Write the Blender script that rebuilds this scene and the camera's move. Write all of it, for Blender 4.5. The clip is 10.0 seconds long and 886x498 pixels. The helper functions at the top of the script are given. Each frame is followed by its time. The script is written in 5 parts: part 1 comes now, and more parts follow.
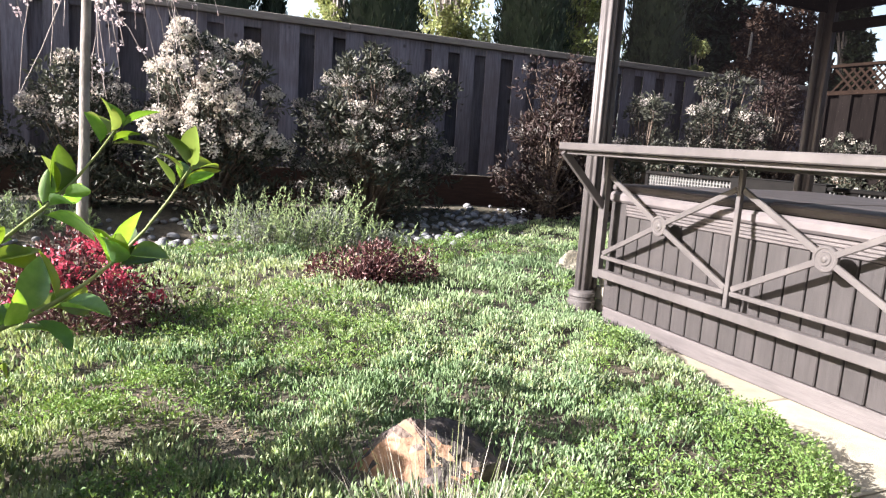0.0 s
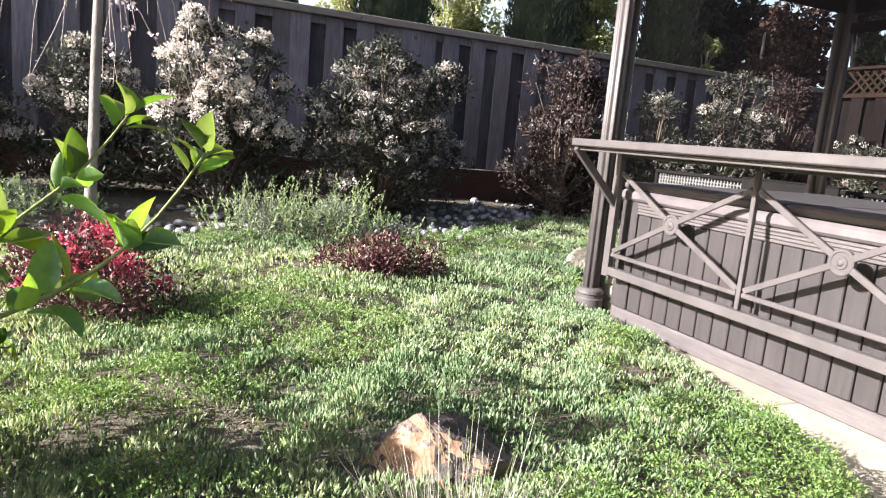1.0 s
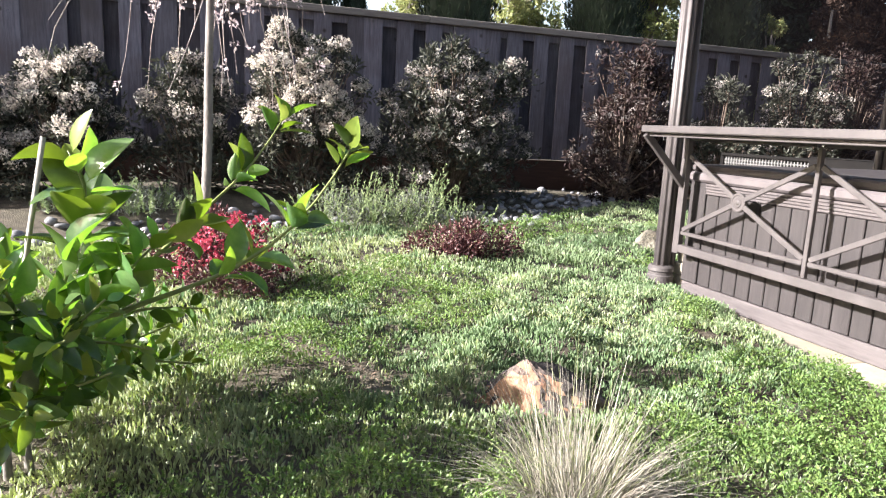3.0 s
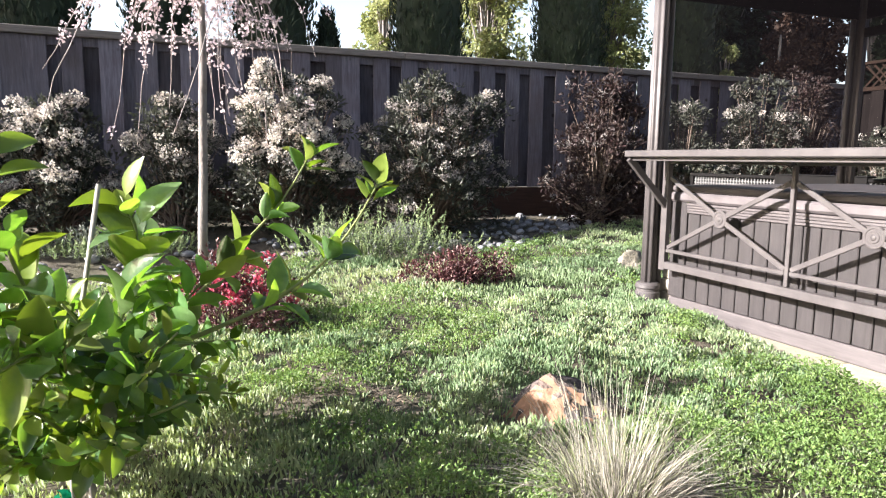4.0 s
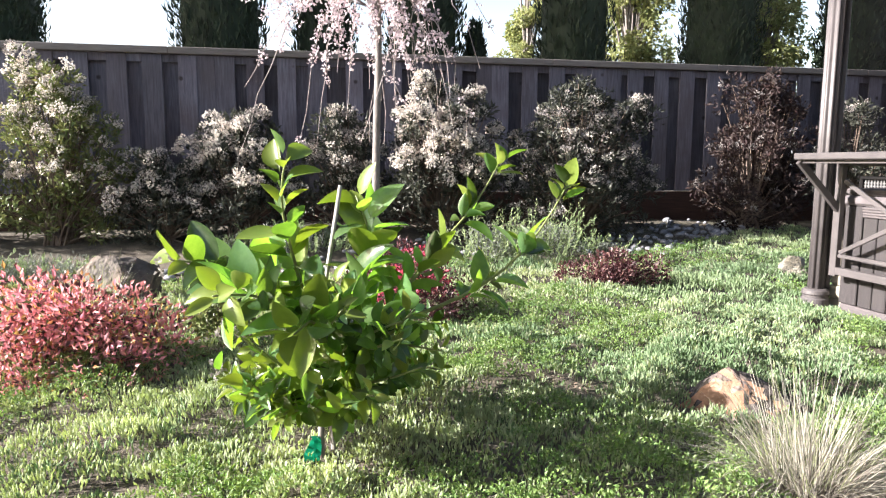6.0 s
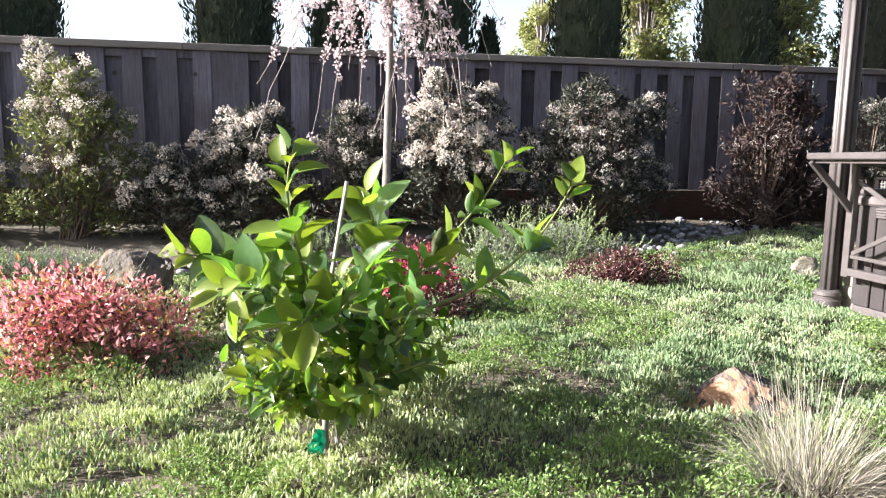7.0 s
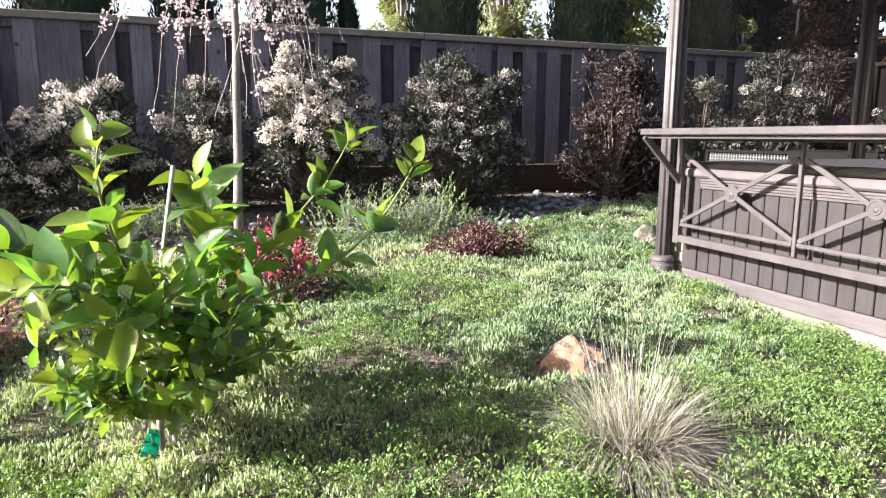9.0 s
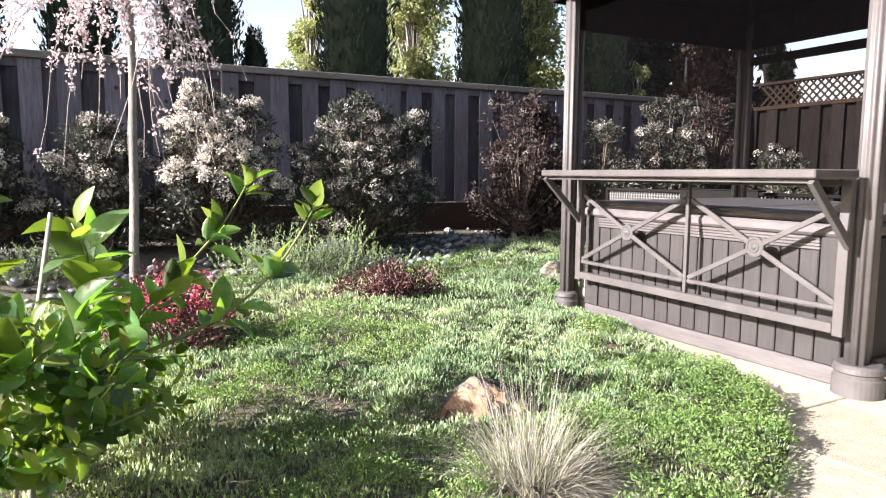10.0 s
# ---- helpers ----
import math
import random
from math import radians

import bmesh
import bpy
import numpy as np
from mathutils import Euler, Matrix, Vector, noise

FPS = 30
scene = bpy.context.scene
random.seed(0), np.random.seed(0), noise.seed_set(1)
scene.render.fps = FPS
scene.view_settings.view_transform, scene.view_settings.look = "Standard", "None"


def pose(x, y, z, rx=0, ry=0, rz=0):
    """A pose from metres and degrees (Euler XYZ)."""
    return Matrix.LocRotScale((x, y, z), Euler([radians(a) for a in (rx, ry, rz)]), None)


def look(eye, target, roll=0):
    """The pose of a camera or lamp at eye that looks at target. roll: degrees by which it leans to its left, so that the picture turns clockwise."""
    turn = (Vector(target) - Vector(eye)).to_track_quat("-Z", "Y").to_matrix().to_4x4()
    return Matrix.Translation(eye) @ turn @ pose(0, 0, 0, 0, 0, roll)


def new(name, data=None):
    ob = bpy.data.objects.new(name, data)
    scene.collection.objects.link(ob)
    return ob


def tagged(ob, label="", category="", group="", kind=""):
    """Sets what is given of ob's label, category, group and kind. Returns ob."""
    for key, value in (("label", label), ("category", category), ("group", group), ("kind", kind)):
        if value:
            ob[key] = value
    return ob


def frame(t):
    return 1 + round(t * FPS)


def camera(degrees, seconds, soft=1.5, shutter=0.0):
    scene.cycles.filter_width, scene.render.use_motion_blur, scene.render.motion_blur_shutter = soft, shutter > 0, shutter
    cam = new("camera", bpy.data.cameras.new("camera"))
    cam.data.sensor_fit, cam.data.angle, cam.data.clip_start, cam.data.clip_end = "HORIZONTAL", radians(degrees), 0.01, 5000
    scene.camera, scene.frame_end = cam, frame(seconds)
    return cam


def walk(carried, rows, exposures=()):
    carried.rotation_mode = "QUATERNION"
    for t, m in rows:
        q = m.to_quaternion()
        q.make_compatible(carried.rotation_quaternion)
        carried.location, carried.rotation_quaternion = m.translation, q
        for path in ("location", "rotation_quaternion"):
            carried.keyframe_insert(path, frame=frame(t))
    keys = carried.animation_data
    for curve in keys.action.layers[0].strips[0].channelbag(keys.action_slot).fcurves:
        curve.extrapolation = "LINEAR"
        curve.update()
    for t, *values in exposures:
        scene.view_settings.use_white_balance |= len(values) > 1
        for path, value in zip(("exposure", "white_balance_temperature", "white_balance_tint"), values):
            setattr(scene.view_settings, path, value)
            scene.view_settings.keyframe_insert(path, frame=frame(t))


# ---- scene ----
# camera and walk
cam = camera(67.6, 10.0, soft=1.2)
PATH = [
    (0, (0.321, -0.152, 1.1), (1.132, 1.649, 0.787), 3.7),
    (0.5, (0.319, -0.135, 1.102), (1.123, 1.668, 0.78), 4.5),
    (1, (0.3, -0.113, 1.092), (1.102, 1.689, 0.76), 5.1),
    (1.5, (0.237, -0.085, 1.072), (1.026, 1.719, 0.723), 4.8),
    (2, (0.16, -0.091, 1.048), (0.933, 1.714, 0.666), 3.9),
    (2.5, (0.091, -0.244, 1.067), (0.772, 1.598, 0.687), 3.2),
    (2.7, (0.053, -0.341, 1.077), (0.706, 1.513, 0.705), 3.3),
    (3.8, (-0.19, -0.52, 1.083), (0.468, 1.345, 0.786), 0.4),
    (4, (-0.254, -0.524, 1.085), (0.478, 1.318, 0.816), 0.6),
    (4.5, (-0.367, -0.541, 1.066), (0.486, 1.25, 0.81), 1.1),
    (5, (-0.424, -0.587, 1.076), (0.45, 1.192, 0.809), 1.5),
    (5.5, (-0.486, -0.677, 1.084), (0.221, 1.175, 0.82), 1.2),
    (6, (-0.568, -0.711, 1.081), (-0.201, 1.238, 0.824), 0.2),
    (6.2, (-0.588, -0.717, 1.082), (-0.312, 1.248, 0.827), 0.1),
    (7.3, (-0.52, -0.729, 1.078), (-0.128, 1.213, 0.803), 0.9),
    (7.5, (-0.51, -0.729, 1.077), (-0.063, 1.2, 0.79), 1.0),
    (8, (-0.476, -0.733, 1.065), (0.057, 1.164, 0.726), 0.8),
    (8.5, (-0.435, -0.731, 1.08), (0.215, 1.128, 0.73), 0.6),
    (9, (-0.415, -0.741, 1.099), (0.273, 1.107, 0.764), 0.1),
    (9.5, (-0.366, -0.765, 1.111), (0.419, 1.052, 0.819), -0.0),
    (10, (-0.356, -0.76, 1.132), (0.568, 0.999, 0.904), 0.2),
]
walk(cam, [(t, look(eye, target, roll)) for t, eye, target, roll in PATH])

# ---- world, sun, exposure
SUN_FROM = Vector((-0.90, 0.035, 0.43)).normalized()
world = bpy.data.worlds.new("sky")
scene.world = world
world.use_nodes = True
wn = world.node_tree.nodes
sky = wn.new("ShaderNodeTexSky")
sky.sky_type = "NISHITA"
sky.sun_disc = False
sky.sun_elevation = math.asin(SUN_FROM.z)
sky.sun_rotation = math.atan2(SUN_FROM.x, SUN_FROM.y)
sky.air_density, sky.dust_density, sky.ozone_density = 1.0, 3.0, 1.0
wl = world.node_tree.links
wn["Background"].inputs["Strength"].default_value = 0.074
wl.new(sky.outputs[0], wn["Background"].inputs["Color"])
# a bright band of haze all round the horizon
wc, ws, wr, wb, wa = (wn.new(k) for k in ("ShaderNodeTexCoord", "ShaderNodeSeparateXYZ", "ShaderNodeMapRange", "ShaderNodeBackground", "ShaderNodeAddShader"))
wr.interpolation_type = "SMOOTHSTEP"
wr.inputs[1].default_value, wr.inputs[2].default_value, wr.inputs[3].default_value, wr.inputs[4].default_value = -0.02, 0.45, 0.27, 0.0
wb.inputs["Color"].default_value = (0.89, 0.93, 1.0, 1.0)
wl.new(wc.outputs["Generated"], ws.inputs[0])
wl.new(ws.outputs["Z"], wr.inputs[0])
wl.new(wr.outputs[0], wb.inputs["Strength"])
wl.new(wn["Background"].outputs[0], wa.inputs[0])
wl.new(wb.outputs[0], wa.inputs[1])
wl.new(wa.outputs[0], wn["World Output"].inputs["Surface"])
sun_data = bpy.data.lights.new("sun", "SUN")
sun_data.energy, sun_data.angle, sun_data.color = 5.9, radians(0.6), (1.0, 0.95, 0.915)
sun = new("sun", sun_data)
sun.matrix_world = look(SUN_FROM * 30, (0, 0, 0))
scene.view_settings.exposure = 1.92


# ---- materials
def rgb(c):
    return (*c, 1.0)


def material(name, dark, light, scale=8.0, rough=0.7, bump=0.2, bump_scale=60.0, metal=0.0, stretch=(1, 1, 1),
             vary=0.0, island=False, through_light=0.0, stain=None, stain_scale=1.5, stain_amount=0.5, spec=0.5, hue=0.0,
             bump_dist=0.01, through_tint=None, knots=0.0):
    """Two noises mix dark and light; vary shifts each piece; stain lays a third colour in large patches."""
    m = bpy.data.materials.new(name)
    m.use_nodes = True
    nt = m.node_tree
    n, l = nt.nodes, nt.links
    bsdf = n["Principled BSDF"]
    bsdf.inputs["Roughness"].default_value = rough
    bsdf.inputs["Metallic"].default_value = metal
    bsdf.inputs["Specular IOR Level"].default_value = spec
    tc = n.new("ShaderNodeTexCoord")
    mp = n.new("ShaderNodeMapping")
    mp.inputs["Scale"].default_value = stretch
    own = tc.outputs["Object"]
    if vary and not island:
        # each piece takes its own stretch of the pattern
        oi, om, oa = n.new("ShaderNodeObjectInfo"), n.new("ShaderNodeMath"), n.new("ShaderNodeVectorMath")
        om.operation, om.inputs[1].default_value = "MULTIPLY", 43.0
        l.new(oi.outputs["Random"], om.inputs[0])
        l.new(own, oa.inputs[0])
        l.new(om.outputs[0], oa.inputs[1])
        own = oa.outputs[0]
    l.new(own, mp.inputs["Vector"])
    big = n.new("ShaderNodeTexNoise")
    big.inputs["Scale"].default_value, big.inputs["Detail"].default_value = scale, 6
    big.inputs["Roughness"].default_value = 0.65
    l.new(mp.outputs[0], big.inputs["Vector"])
    ramp = n.new("ShaderNodeMapRange")
    ramp.inputs[1].default_value, ramp.inputs[2].default_value = 0.3, 0.7
    l.new(big.outputs["Fac"], ramp.inputs[0])
    mix = n.new("ShaderNodeMix")
    mix.data_type = "RGBA"
    mix.inputs[6].default_value, mix.inputs[7].default_value = rgb(dark), rgb(light)
    l.new(ramp.outputs[0], mix.inputs[0])
    col = mix.outputs[2]
    if stain:
        st = n.new("ShaderNodeTexNoise")
        st.inputs["Scale"].default_value, st.inputs["Detail"].default_value = stain_scale, 4
        l.new(own, st.inputs["Vector"])
        sr = n.new("ShaderNodeMapRange")
        sr.inputs[1].default_value, sr.inputs[2].default_value, sr.inputs[4].default_value = 0.45, 0.7, stain_amount
        l.new(st.outputs["Fac"], sr.inputs[0])
        sm = n.new("ShaderNodeMix")
        sm.data_type = "RGBA"
        sm.inputs[7].default_value = rgb(stain)
        l.new(sr.outputs[0], sm.inputs[0])
        l.new(col, sm.inputs[6])
        col = sm.outputs[2]
    if knots:
        vo, kr, km = n.new("ShaderNodeTexVoronoi"), n.new("ShaderNodeMapRange"), n.new("ShaderNodeMix")
        vo.inputs["Scale"].default_value = knots
        kr.inputs[1].default_value, kr.inputs[2].default_value, kr.inputs[3].default_value, kr.inputs[4].default_value = 0.05, 0.11, 0.85, 0.0
        km.data_type = "RGBA"
        km.inputs[7].default_value = (0.02, 0.014, 0.012, 1.0)
        l.new(own, vo.inputs["Vector"])
        l.new(vo.outputs["Distance"], kr.inputs[0])
        l.new(kr.outputs[0], km.inputs[0])
        l.new(col, km.inputs[6])
        col = km.outputs[2]
    if vary:
        if island:
            src = n.new("ShaderNodeNewGeometry").outputs["Random Per Island"]
        else:
            src = n.new("ShaderNodeObjectInfo").outputs["Random"]
        hs = n.new("ShaderNodeHueSaturation")
        vr = n.new("ShaderNodeMapRange")
        vr.inputs[3].default_value, vr.inputs[4].default_value = 1 - vary, 1 + vary
        l.new(src, vr.inputs[0])
        l.new(vr.outputs[0], hs.inputs["Value"])
        if hue:
            mul = n.new("ShaderNodeMath")
            mul.operation = "MULTIPLY"
            mul.inputs[1].default_value = 7.13
            fr = n.new("ShaderNodeMath")
            fr.operation = "FRACT"
            hr = n.new("ShaderNodeMapRange")
            hr.inputs[3].default_value, hr.inputs[4].default_value = 0.5 - hue, 0.5 + hue
            l.new(src, mul.inputs[0])
            l.new(mul.outputs[0], fr.inputs[0])
            l.new(fr.outputs[0], hr.inputs[0])
            l.new(hr.outputs[0], hs.inputs["Hue"])
        l.new(col, hs.inputs["Color"])
        col = hs.outputs[0]
    l.new(col, bsdf.inputs["Base Color"])
    if bump:
        fine = n.new("ShaderNodeTexNoise")
        fine.inputs["Scale"].default_value, fine.inputs["Detail"].default_value = bump_scale, 5
        l.new(mp.outputs[0], fine.inputs["Vector"])
        bp = n.new("ShaderNodeBump")
        bp.inputs["Strength"].default_value, bp.inputs["Distance"].default_value = bump, bump_dist
        l.new(fine.outputs["Fac"], bp.inputs["Height"])
        l.new(bp.outputs[0], bsdf.inputs["Normal"])
    if through_light:
        tr = n.new("ShaderNodeBsdfTranslucent")
        if through_tint:
            tm = n.new("ShaderNodeMix")
            tm.data_type, tm.blend_type = "RGBA", "MULTIPLY"
            tm.inputs[0].default_value, tm.inputs[7].default_value = 1.0, rgb(through_tint)
            l.new(col, tm.inputs[6])
            l.new(tm.outputs[2], tr.inputs["Color"])
        else:
            l.new(col, tr.inputs["Color"])
        ms = n.new("ShaderNodeMixShader")
        ms.inputs[0].default_value = through_light
        l.new(bsdf.outputs[0], ms.inputs[1])
        l.new(tr.outputs[0], ms.inputs[2])
        l.new(ms.outputs[0], n["Material Output"].inputs["Surface"])
    return m


M = {}
M["soil"] = material("soil", (0.055, 0.044, 0.034), (0.145, 0.118, 0.09), 14, 0.95, 0.6, 90, stain=(0.045, 0.05, 0.024), stain_scale=1.6, stain_amount=0.6, bump_dist=0.02)
M["paver"] = material("concrete_paver", (0.29, 0.26, 0.205), (0.42, 0.38, 0.305), 10, 0.85, 0.35, 120, vary=0.1, stain=(0.25, 0.215, 0.16), stain_amount=0.6)
M["fence"] = material("weathered_cedar", (0.072, 0.069, 0.092), (0.168, 0.161, 0.206), 5, 0.9, 0.5, 40, stretch=(9, 9, 0.7), vary=0.25, stain=(0.07, 0.055, 0.060), stain_scale=1.5, stain_amount=0.7, knots=3.2)
# back boards: the same cedar, darkened for the shade between the front boards
M["fence_back"] = material("weathered_cedar_shade_dark", (0.056, 0.053, 0.070), (0.138, 0.130, 0.162), 5, 0.9, 0.5, 40, stretch=(9, 9, 0.7), vary=0.45, stain=(0.05, 0.036, 0.036), stain_scale=1.2, stain_amount=0.6, knots=3.0)
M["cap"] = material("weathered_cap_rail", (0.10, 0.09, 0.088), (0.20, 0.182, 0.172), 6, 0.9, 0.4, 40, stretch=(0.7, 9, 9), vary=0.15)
M["kick"] = material("redwood_kickboard", (0.028, 0.013, 0.010), (0.058, 0.028, 0.021), 5, 0.9, 0.4, 40, stretch=(0.8, 9, 9), vary=0.12)
# side fence shade is put into the near-black colour of boards and lattice
M["dark_wood"] = material("shade_dark_wood", (0.006, 0.005, 0.005), (0.016, 0.0125, 0.012), 5, 0.95, 0.4, 40, stretch=(9, 9, 0.7), vary=0.2, spec=0.05)
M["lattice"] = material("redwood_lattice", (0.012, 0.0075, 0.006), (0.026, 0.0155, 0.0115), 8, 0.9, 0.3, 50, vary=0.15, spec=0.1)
M["bronze"] = material("painted_bronze_aluminium", (0.070, 0.062, 0.064), (0.098, 0.088, 0.090), 9, 0.5, 0.1, 200, metal=0.1, stain=(0.122, 0.110, 0.112), stain_scale=5, stain_amount=0.4, bump_dist=0.002, spec=0.4)
# near black: roof underside, rafters and beam carry their shade in the colour
M["roof"] = material("shade_dark_roof", (0.007, 0.006, 0.006), (0.013, 0.0115, 0.011), 12, 0.95, 0.2, 80, spec=0.1)
M["skirt"] = material("taupe_spa_panel", (0.022, 0.0182, 0.0195), (0.039, 0.033, 0.035), 7, 0.65, 0.35, 70, stretch=(6, 6, 0.6), vary=0.12)
M["trim"] = material("taupe_spa_trim", (0.066, 0.056, 0.059), (0.112, 0.098, 0.101), 7, 0.6, 0.35, 70, stretch=(6, 0.6, 6))
M["cover_dark"] = material("taupe_vinyl_cover", (0.060, 0.052, 0.054), (0.095, 0.084, 0.087), 6, 0.7, 0.25, 160, bump_dist=0.003, spec=0.2)
M["cover"] = material("lilac_grey_rim", (0.090, 0.078, 0.082), (0.14, 0.123, 0.129), 6, 0.5, 0.25, 160, bump_dist=0.003)
M["black"] = material("dark_vinyl", (0.004, 0.0035, 0.0038), (0.009, 0.008, 0.008), 8, 0.75, 0.2, 100, spec=0.15)
M["mesh"] = material("pale_woven_mesh", (0.11, 0.107, 0.108), (0.17, 0.167, 0.168), 20, 0.6, 0.1, 200)
M["rock"] = material("dark_grey_brown_rock", (0.040, 0.034, 0.034), (0.14, 0.112, 0.105), 6, 0.85, 0.9, 30, stain=(0.30, 0.20, 0.15), stain_scale=6, stain_amount=0.45, bump_dist=0.025)
M["rock_grey"] = material("tan_grey_rock", (0.042, 0.035, 0.031), (0.14, 0.115, 0.096), 5, 0.85, 0.7, 30, stain=(0.17, 0.11, 0.08), stain_scale=5, stain_amount=0.5, bump_dist=0.02)
M["rock_pale"] = material("pale_boulder", (0.21, 0.19, 0.155), (0.31, 0.285, 0.235), 6, 0.85, 0.4, 40, bump_dist=0.01)
M["cobble"] = material("river_cobble", (0.13, 0.13, 0.145), (0.28, 0.28, 0.30), 9, 0.75, 0.25, 60, vary=0.45)
M["bark"] = material("pale_grey_bark", (0.125, 0.108, 0.10), (0.29, 0.262, 0.25), 18, 0.85, 0.5, 70, stretch=(1, 1, 0.4))
M["twig"] = material("brown_twig", (0.10, 0.07, 0.055), (0.20, 0.15, 0.12), 18, 0.8, 0.3, 80)
M["green_stem"] = material("green_citrus_stem", (0.12, 0.15, 0.045), (0.22, 0.25, 0.09), 18, 0.6, 0.2, 80)
M["stake"] = material("grey_bamboo_stake", (0.24, 0.23, 0.21), (0.38, 0.36, 0.33), 10, 0.7, 0.2, 60, stretch=(5, 5, 0.5))
M["tape"] = material("green_nursery_tape", (0.005, 0.30, 0.18), (0.02, 0.45, 0.28), 9, 0.35, 0.1, 80, through_light=0.35)
M["citrus"] = material("citrus_leaf", (0.052, 0.104, 0.036), (0.118, 0.188, 0.082), 9, 0.24, 0.35, 30, vary=0.68, island=True, through_light=0.40, hue=0.022, bump_dist=0.006, through_tint=(2.9, 3.1, 0.6), spec=0.8)
M["citrus_young"] = material("young_citrus_leaf", (0.12, 0.175, 0.032), (0.21, 0.26, 0.055), 9, 0.3, 0.1, 50, vary=0.25, island=True, through_light=0.38, hue=0.012, bump_dist=0.004, through_tint=(1.4, 1.55, 0.5))
M["finger"] = material("grey_green_succulent", (0.148, 0.230, 0.118), (0.258, 0.350, 0.196), 2.2, 0.5, 0.0, 60, vary=0.22, island=True, through_light=0.36, hue=0.010, stain=(0.30, 0.36, 0.20), stain_scale=0.7, stain_amount=0.8, spec=0.35, through_tint=(1.15, 1.2, 0.8))
M["mat"] = material("green_mat_succulent", (0.105, 0.182, 0.048), (0.205, 0.30, 0.095), 2.5, 0.5, 0.0, 60, vary=0.35, island=True, through_light=0.33, hue=0.015, through_tint=(1.2, 1.2, 0.75))
# leaf green lowered to stand in for shade on the right-hand shrubs
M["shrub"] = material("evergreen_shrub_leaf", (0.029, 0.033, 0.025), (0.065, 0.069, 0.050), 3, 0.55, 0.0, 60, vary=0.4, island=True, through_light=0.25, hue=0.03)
# bronze-red leaf, its colour darkened further for the shade by the fence
M["shrub_red"] = material("shade_dark_bronze_leaf", (0.022, 0.012, 0.011), (0.044, 0.025, 0.022), 3, 0.6, 0.0, 60, vary=0.35, island=True, through_light=0.25, hue=0.03)
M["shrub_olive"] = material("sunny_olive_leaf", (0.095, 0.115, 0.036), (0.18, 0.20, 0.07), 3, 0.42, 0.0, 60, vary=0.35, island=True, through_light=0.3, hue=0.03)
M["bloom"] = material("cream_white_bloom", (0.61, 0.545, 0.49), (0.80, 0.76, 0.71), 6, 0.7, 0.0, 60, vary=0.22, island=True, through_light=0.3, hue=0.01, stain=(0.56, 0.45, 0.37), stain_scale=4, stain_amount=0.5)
# faded taupe heads; on the right-hand shrubs their grey stands in for shade
M["bloom_dull"] = material("faded_shade_grey_bloom", (0.22, 0.195, 0.185), (0.39, 0.355, 0.34), 6, 0.7, 0.0, 60, vary=0.25, island=True, through_light=0.3, hue=0.01)
M["cherry"] = material("pink_cherry_petal", (0.62, 0.50, 0.54), (0.80, 0.70, 0.73), 8, 0.6, 0.0, 60, vary=0.18, island=True, through_light=0.4)
M["magenta"] = material("magenta_fringe_flower", (0.42, 0.04, 0.09), (0.64, 0.13, 0.19), 8, 0.6, 0.0, 60, vary=0.3, island=True, through_light=0.35)
M["wine"] = material("wine_red_leaf", (0.050, 0.016, 0.019), (0.115, 0.042, 0.044), 6, 0.45, 0.0, 60, vary=0.4, island=True, through_light=0.25, hue=0.012)
M["flame"] = material("coral_red_leaf", (0.58, 0.17, 0.20), (0.86, 0.42, 0.44), 5, 0.45, 0.0, 60, vary=0.4, island=True, through_light=0.35, hue=0.02)
M["peach"] = material("peach_yellow_leaf", (0.45, 0.22, 0.08), (0.60, 0.36, 0.14), 5, 0.45, 0.0, 60, vary=0.25, island=True, through_light=0.35, hue=0.03)
M["lavender"] = material("green_lavender_shoot", (0.16, 0.215, 0.095), (0.30, 0.37, 0.19), 4, 0.65, 0.0, 60, vary=0.28, island=True, through_light=0.3, hue=0.02)
M["straw"] = material("straw_grass_blade", (0.25, 0.23, 0.19), (0.47, 0.44, 0.38), 6, 0.6, 0.0, 60, vary=0.4, island=True, through_light=0.25, hue=0.015)
M["blade_green"] = material("sage_grass_blade", (0.20, 0.24, 0.10), (0.34, 0.37, 0.18), 6, 0.6, 0.0, 60, vary=0.25, island=True, through_light=0.25)
M["cypress"] = material("dark_cypress", (0.013, 0.024, 0.012), (0.032, 0.049, 0.023), 2, 0.7, 0.0, 60, vary=0.4, island=True, through_light=0.1)
M["poplar"] = material("light_yellow_green_leaf", (0.25, 0.285, 0.10), (0.41, 0.425, 0.20), 1.5, 0.55, 0.0, 60, vary=0.4, island=True, through_light=0.4, hue=0.02)
M["brown_leaf"] = material("brown_winter_leaf", (0.030, 0.016, 0.011), (0.065, 0.034, 0.022), 2, 0.7, 0.0, 60, vary=0.35, island=True, through_light=0.2)
M["chip"] = material("bark_chip", (0.09, 0.06, 0.045), (0.26, 0.19, 0.14), 30, 0.9, 0.0, 60, vary=0.4, island=True)
# yellower succulent; its colour is also raised for the sunlit left lawn
M["finger_sunlit"] = material("yellow_green_succulent", (0.36, 0.405, 0.285), (0.55, 0.60, 0.45), 2.2, 0.5, 0.0, 60, vary=0.22, island=True, through_light=0.54, hue=0.010, stain=(0.29, 0.36, 0.22), stain_scale=1.3, stain_amount=0.5, spec=0.35, through_tint=(1.2, 1.2, 0.8))
M["wine_pale"] = material("pinkish_new_leaf", (0.42, 0.25, 0.23), (0.62, 0.42, 0.38), 6, 0.5, 0.0, 60, vary=0.3, island=True, through_light=0.3)
M["lavender_grey"] = material("grey_lavender_leaf", (0.13, 0.145, 0.12), (0.30, 0.315, 0.27), 4, 0.7, 0.0, 60, vary=0.4, island=True, through_light=0.15)
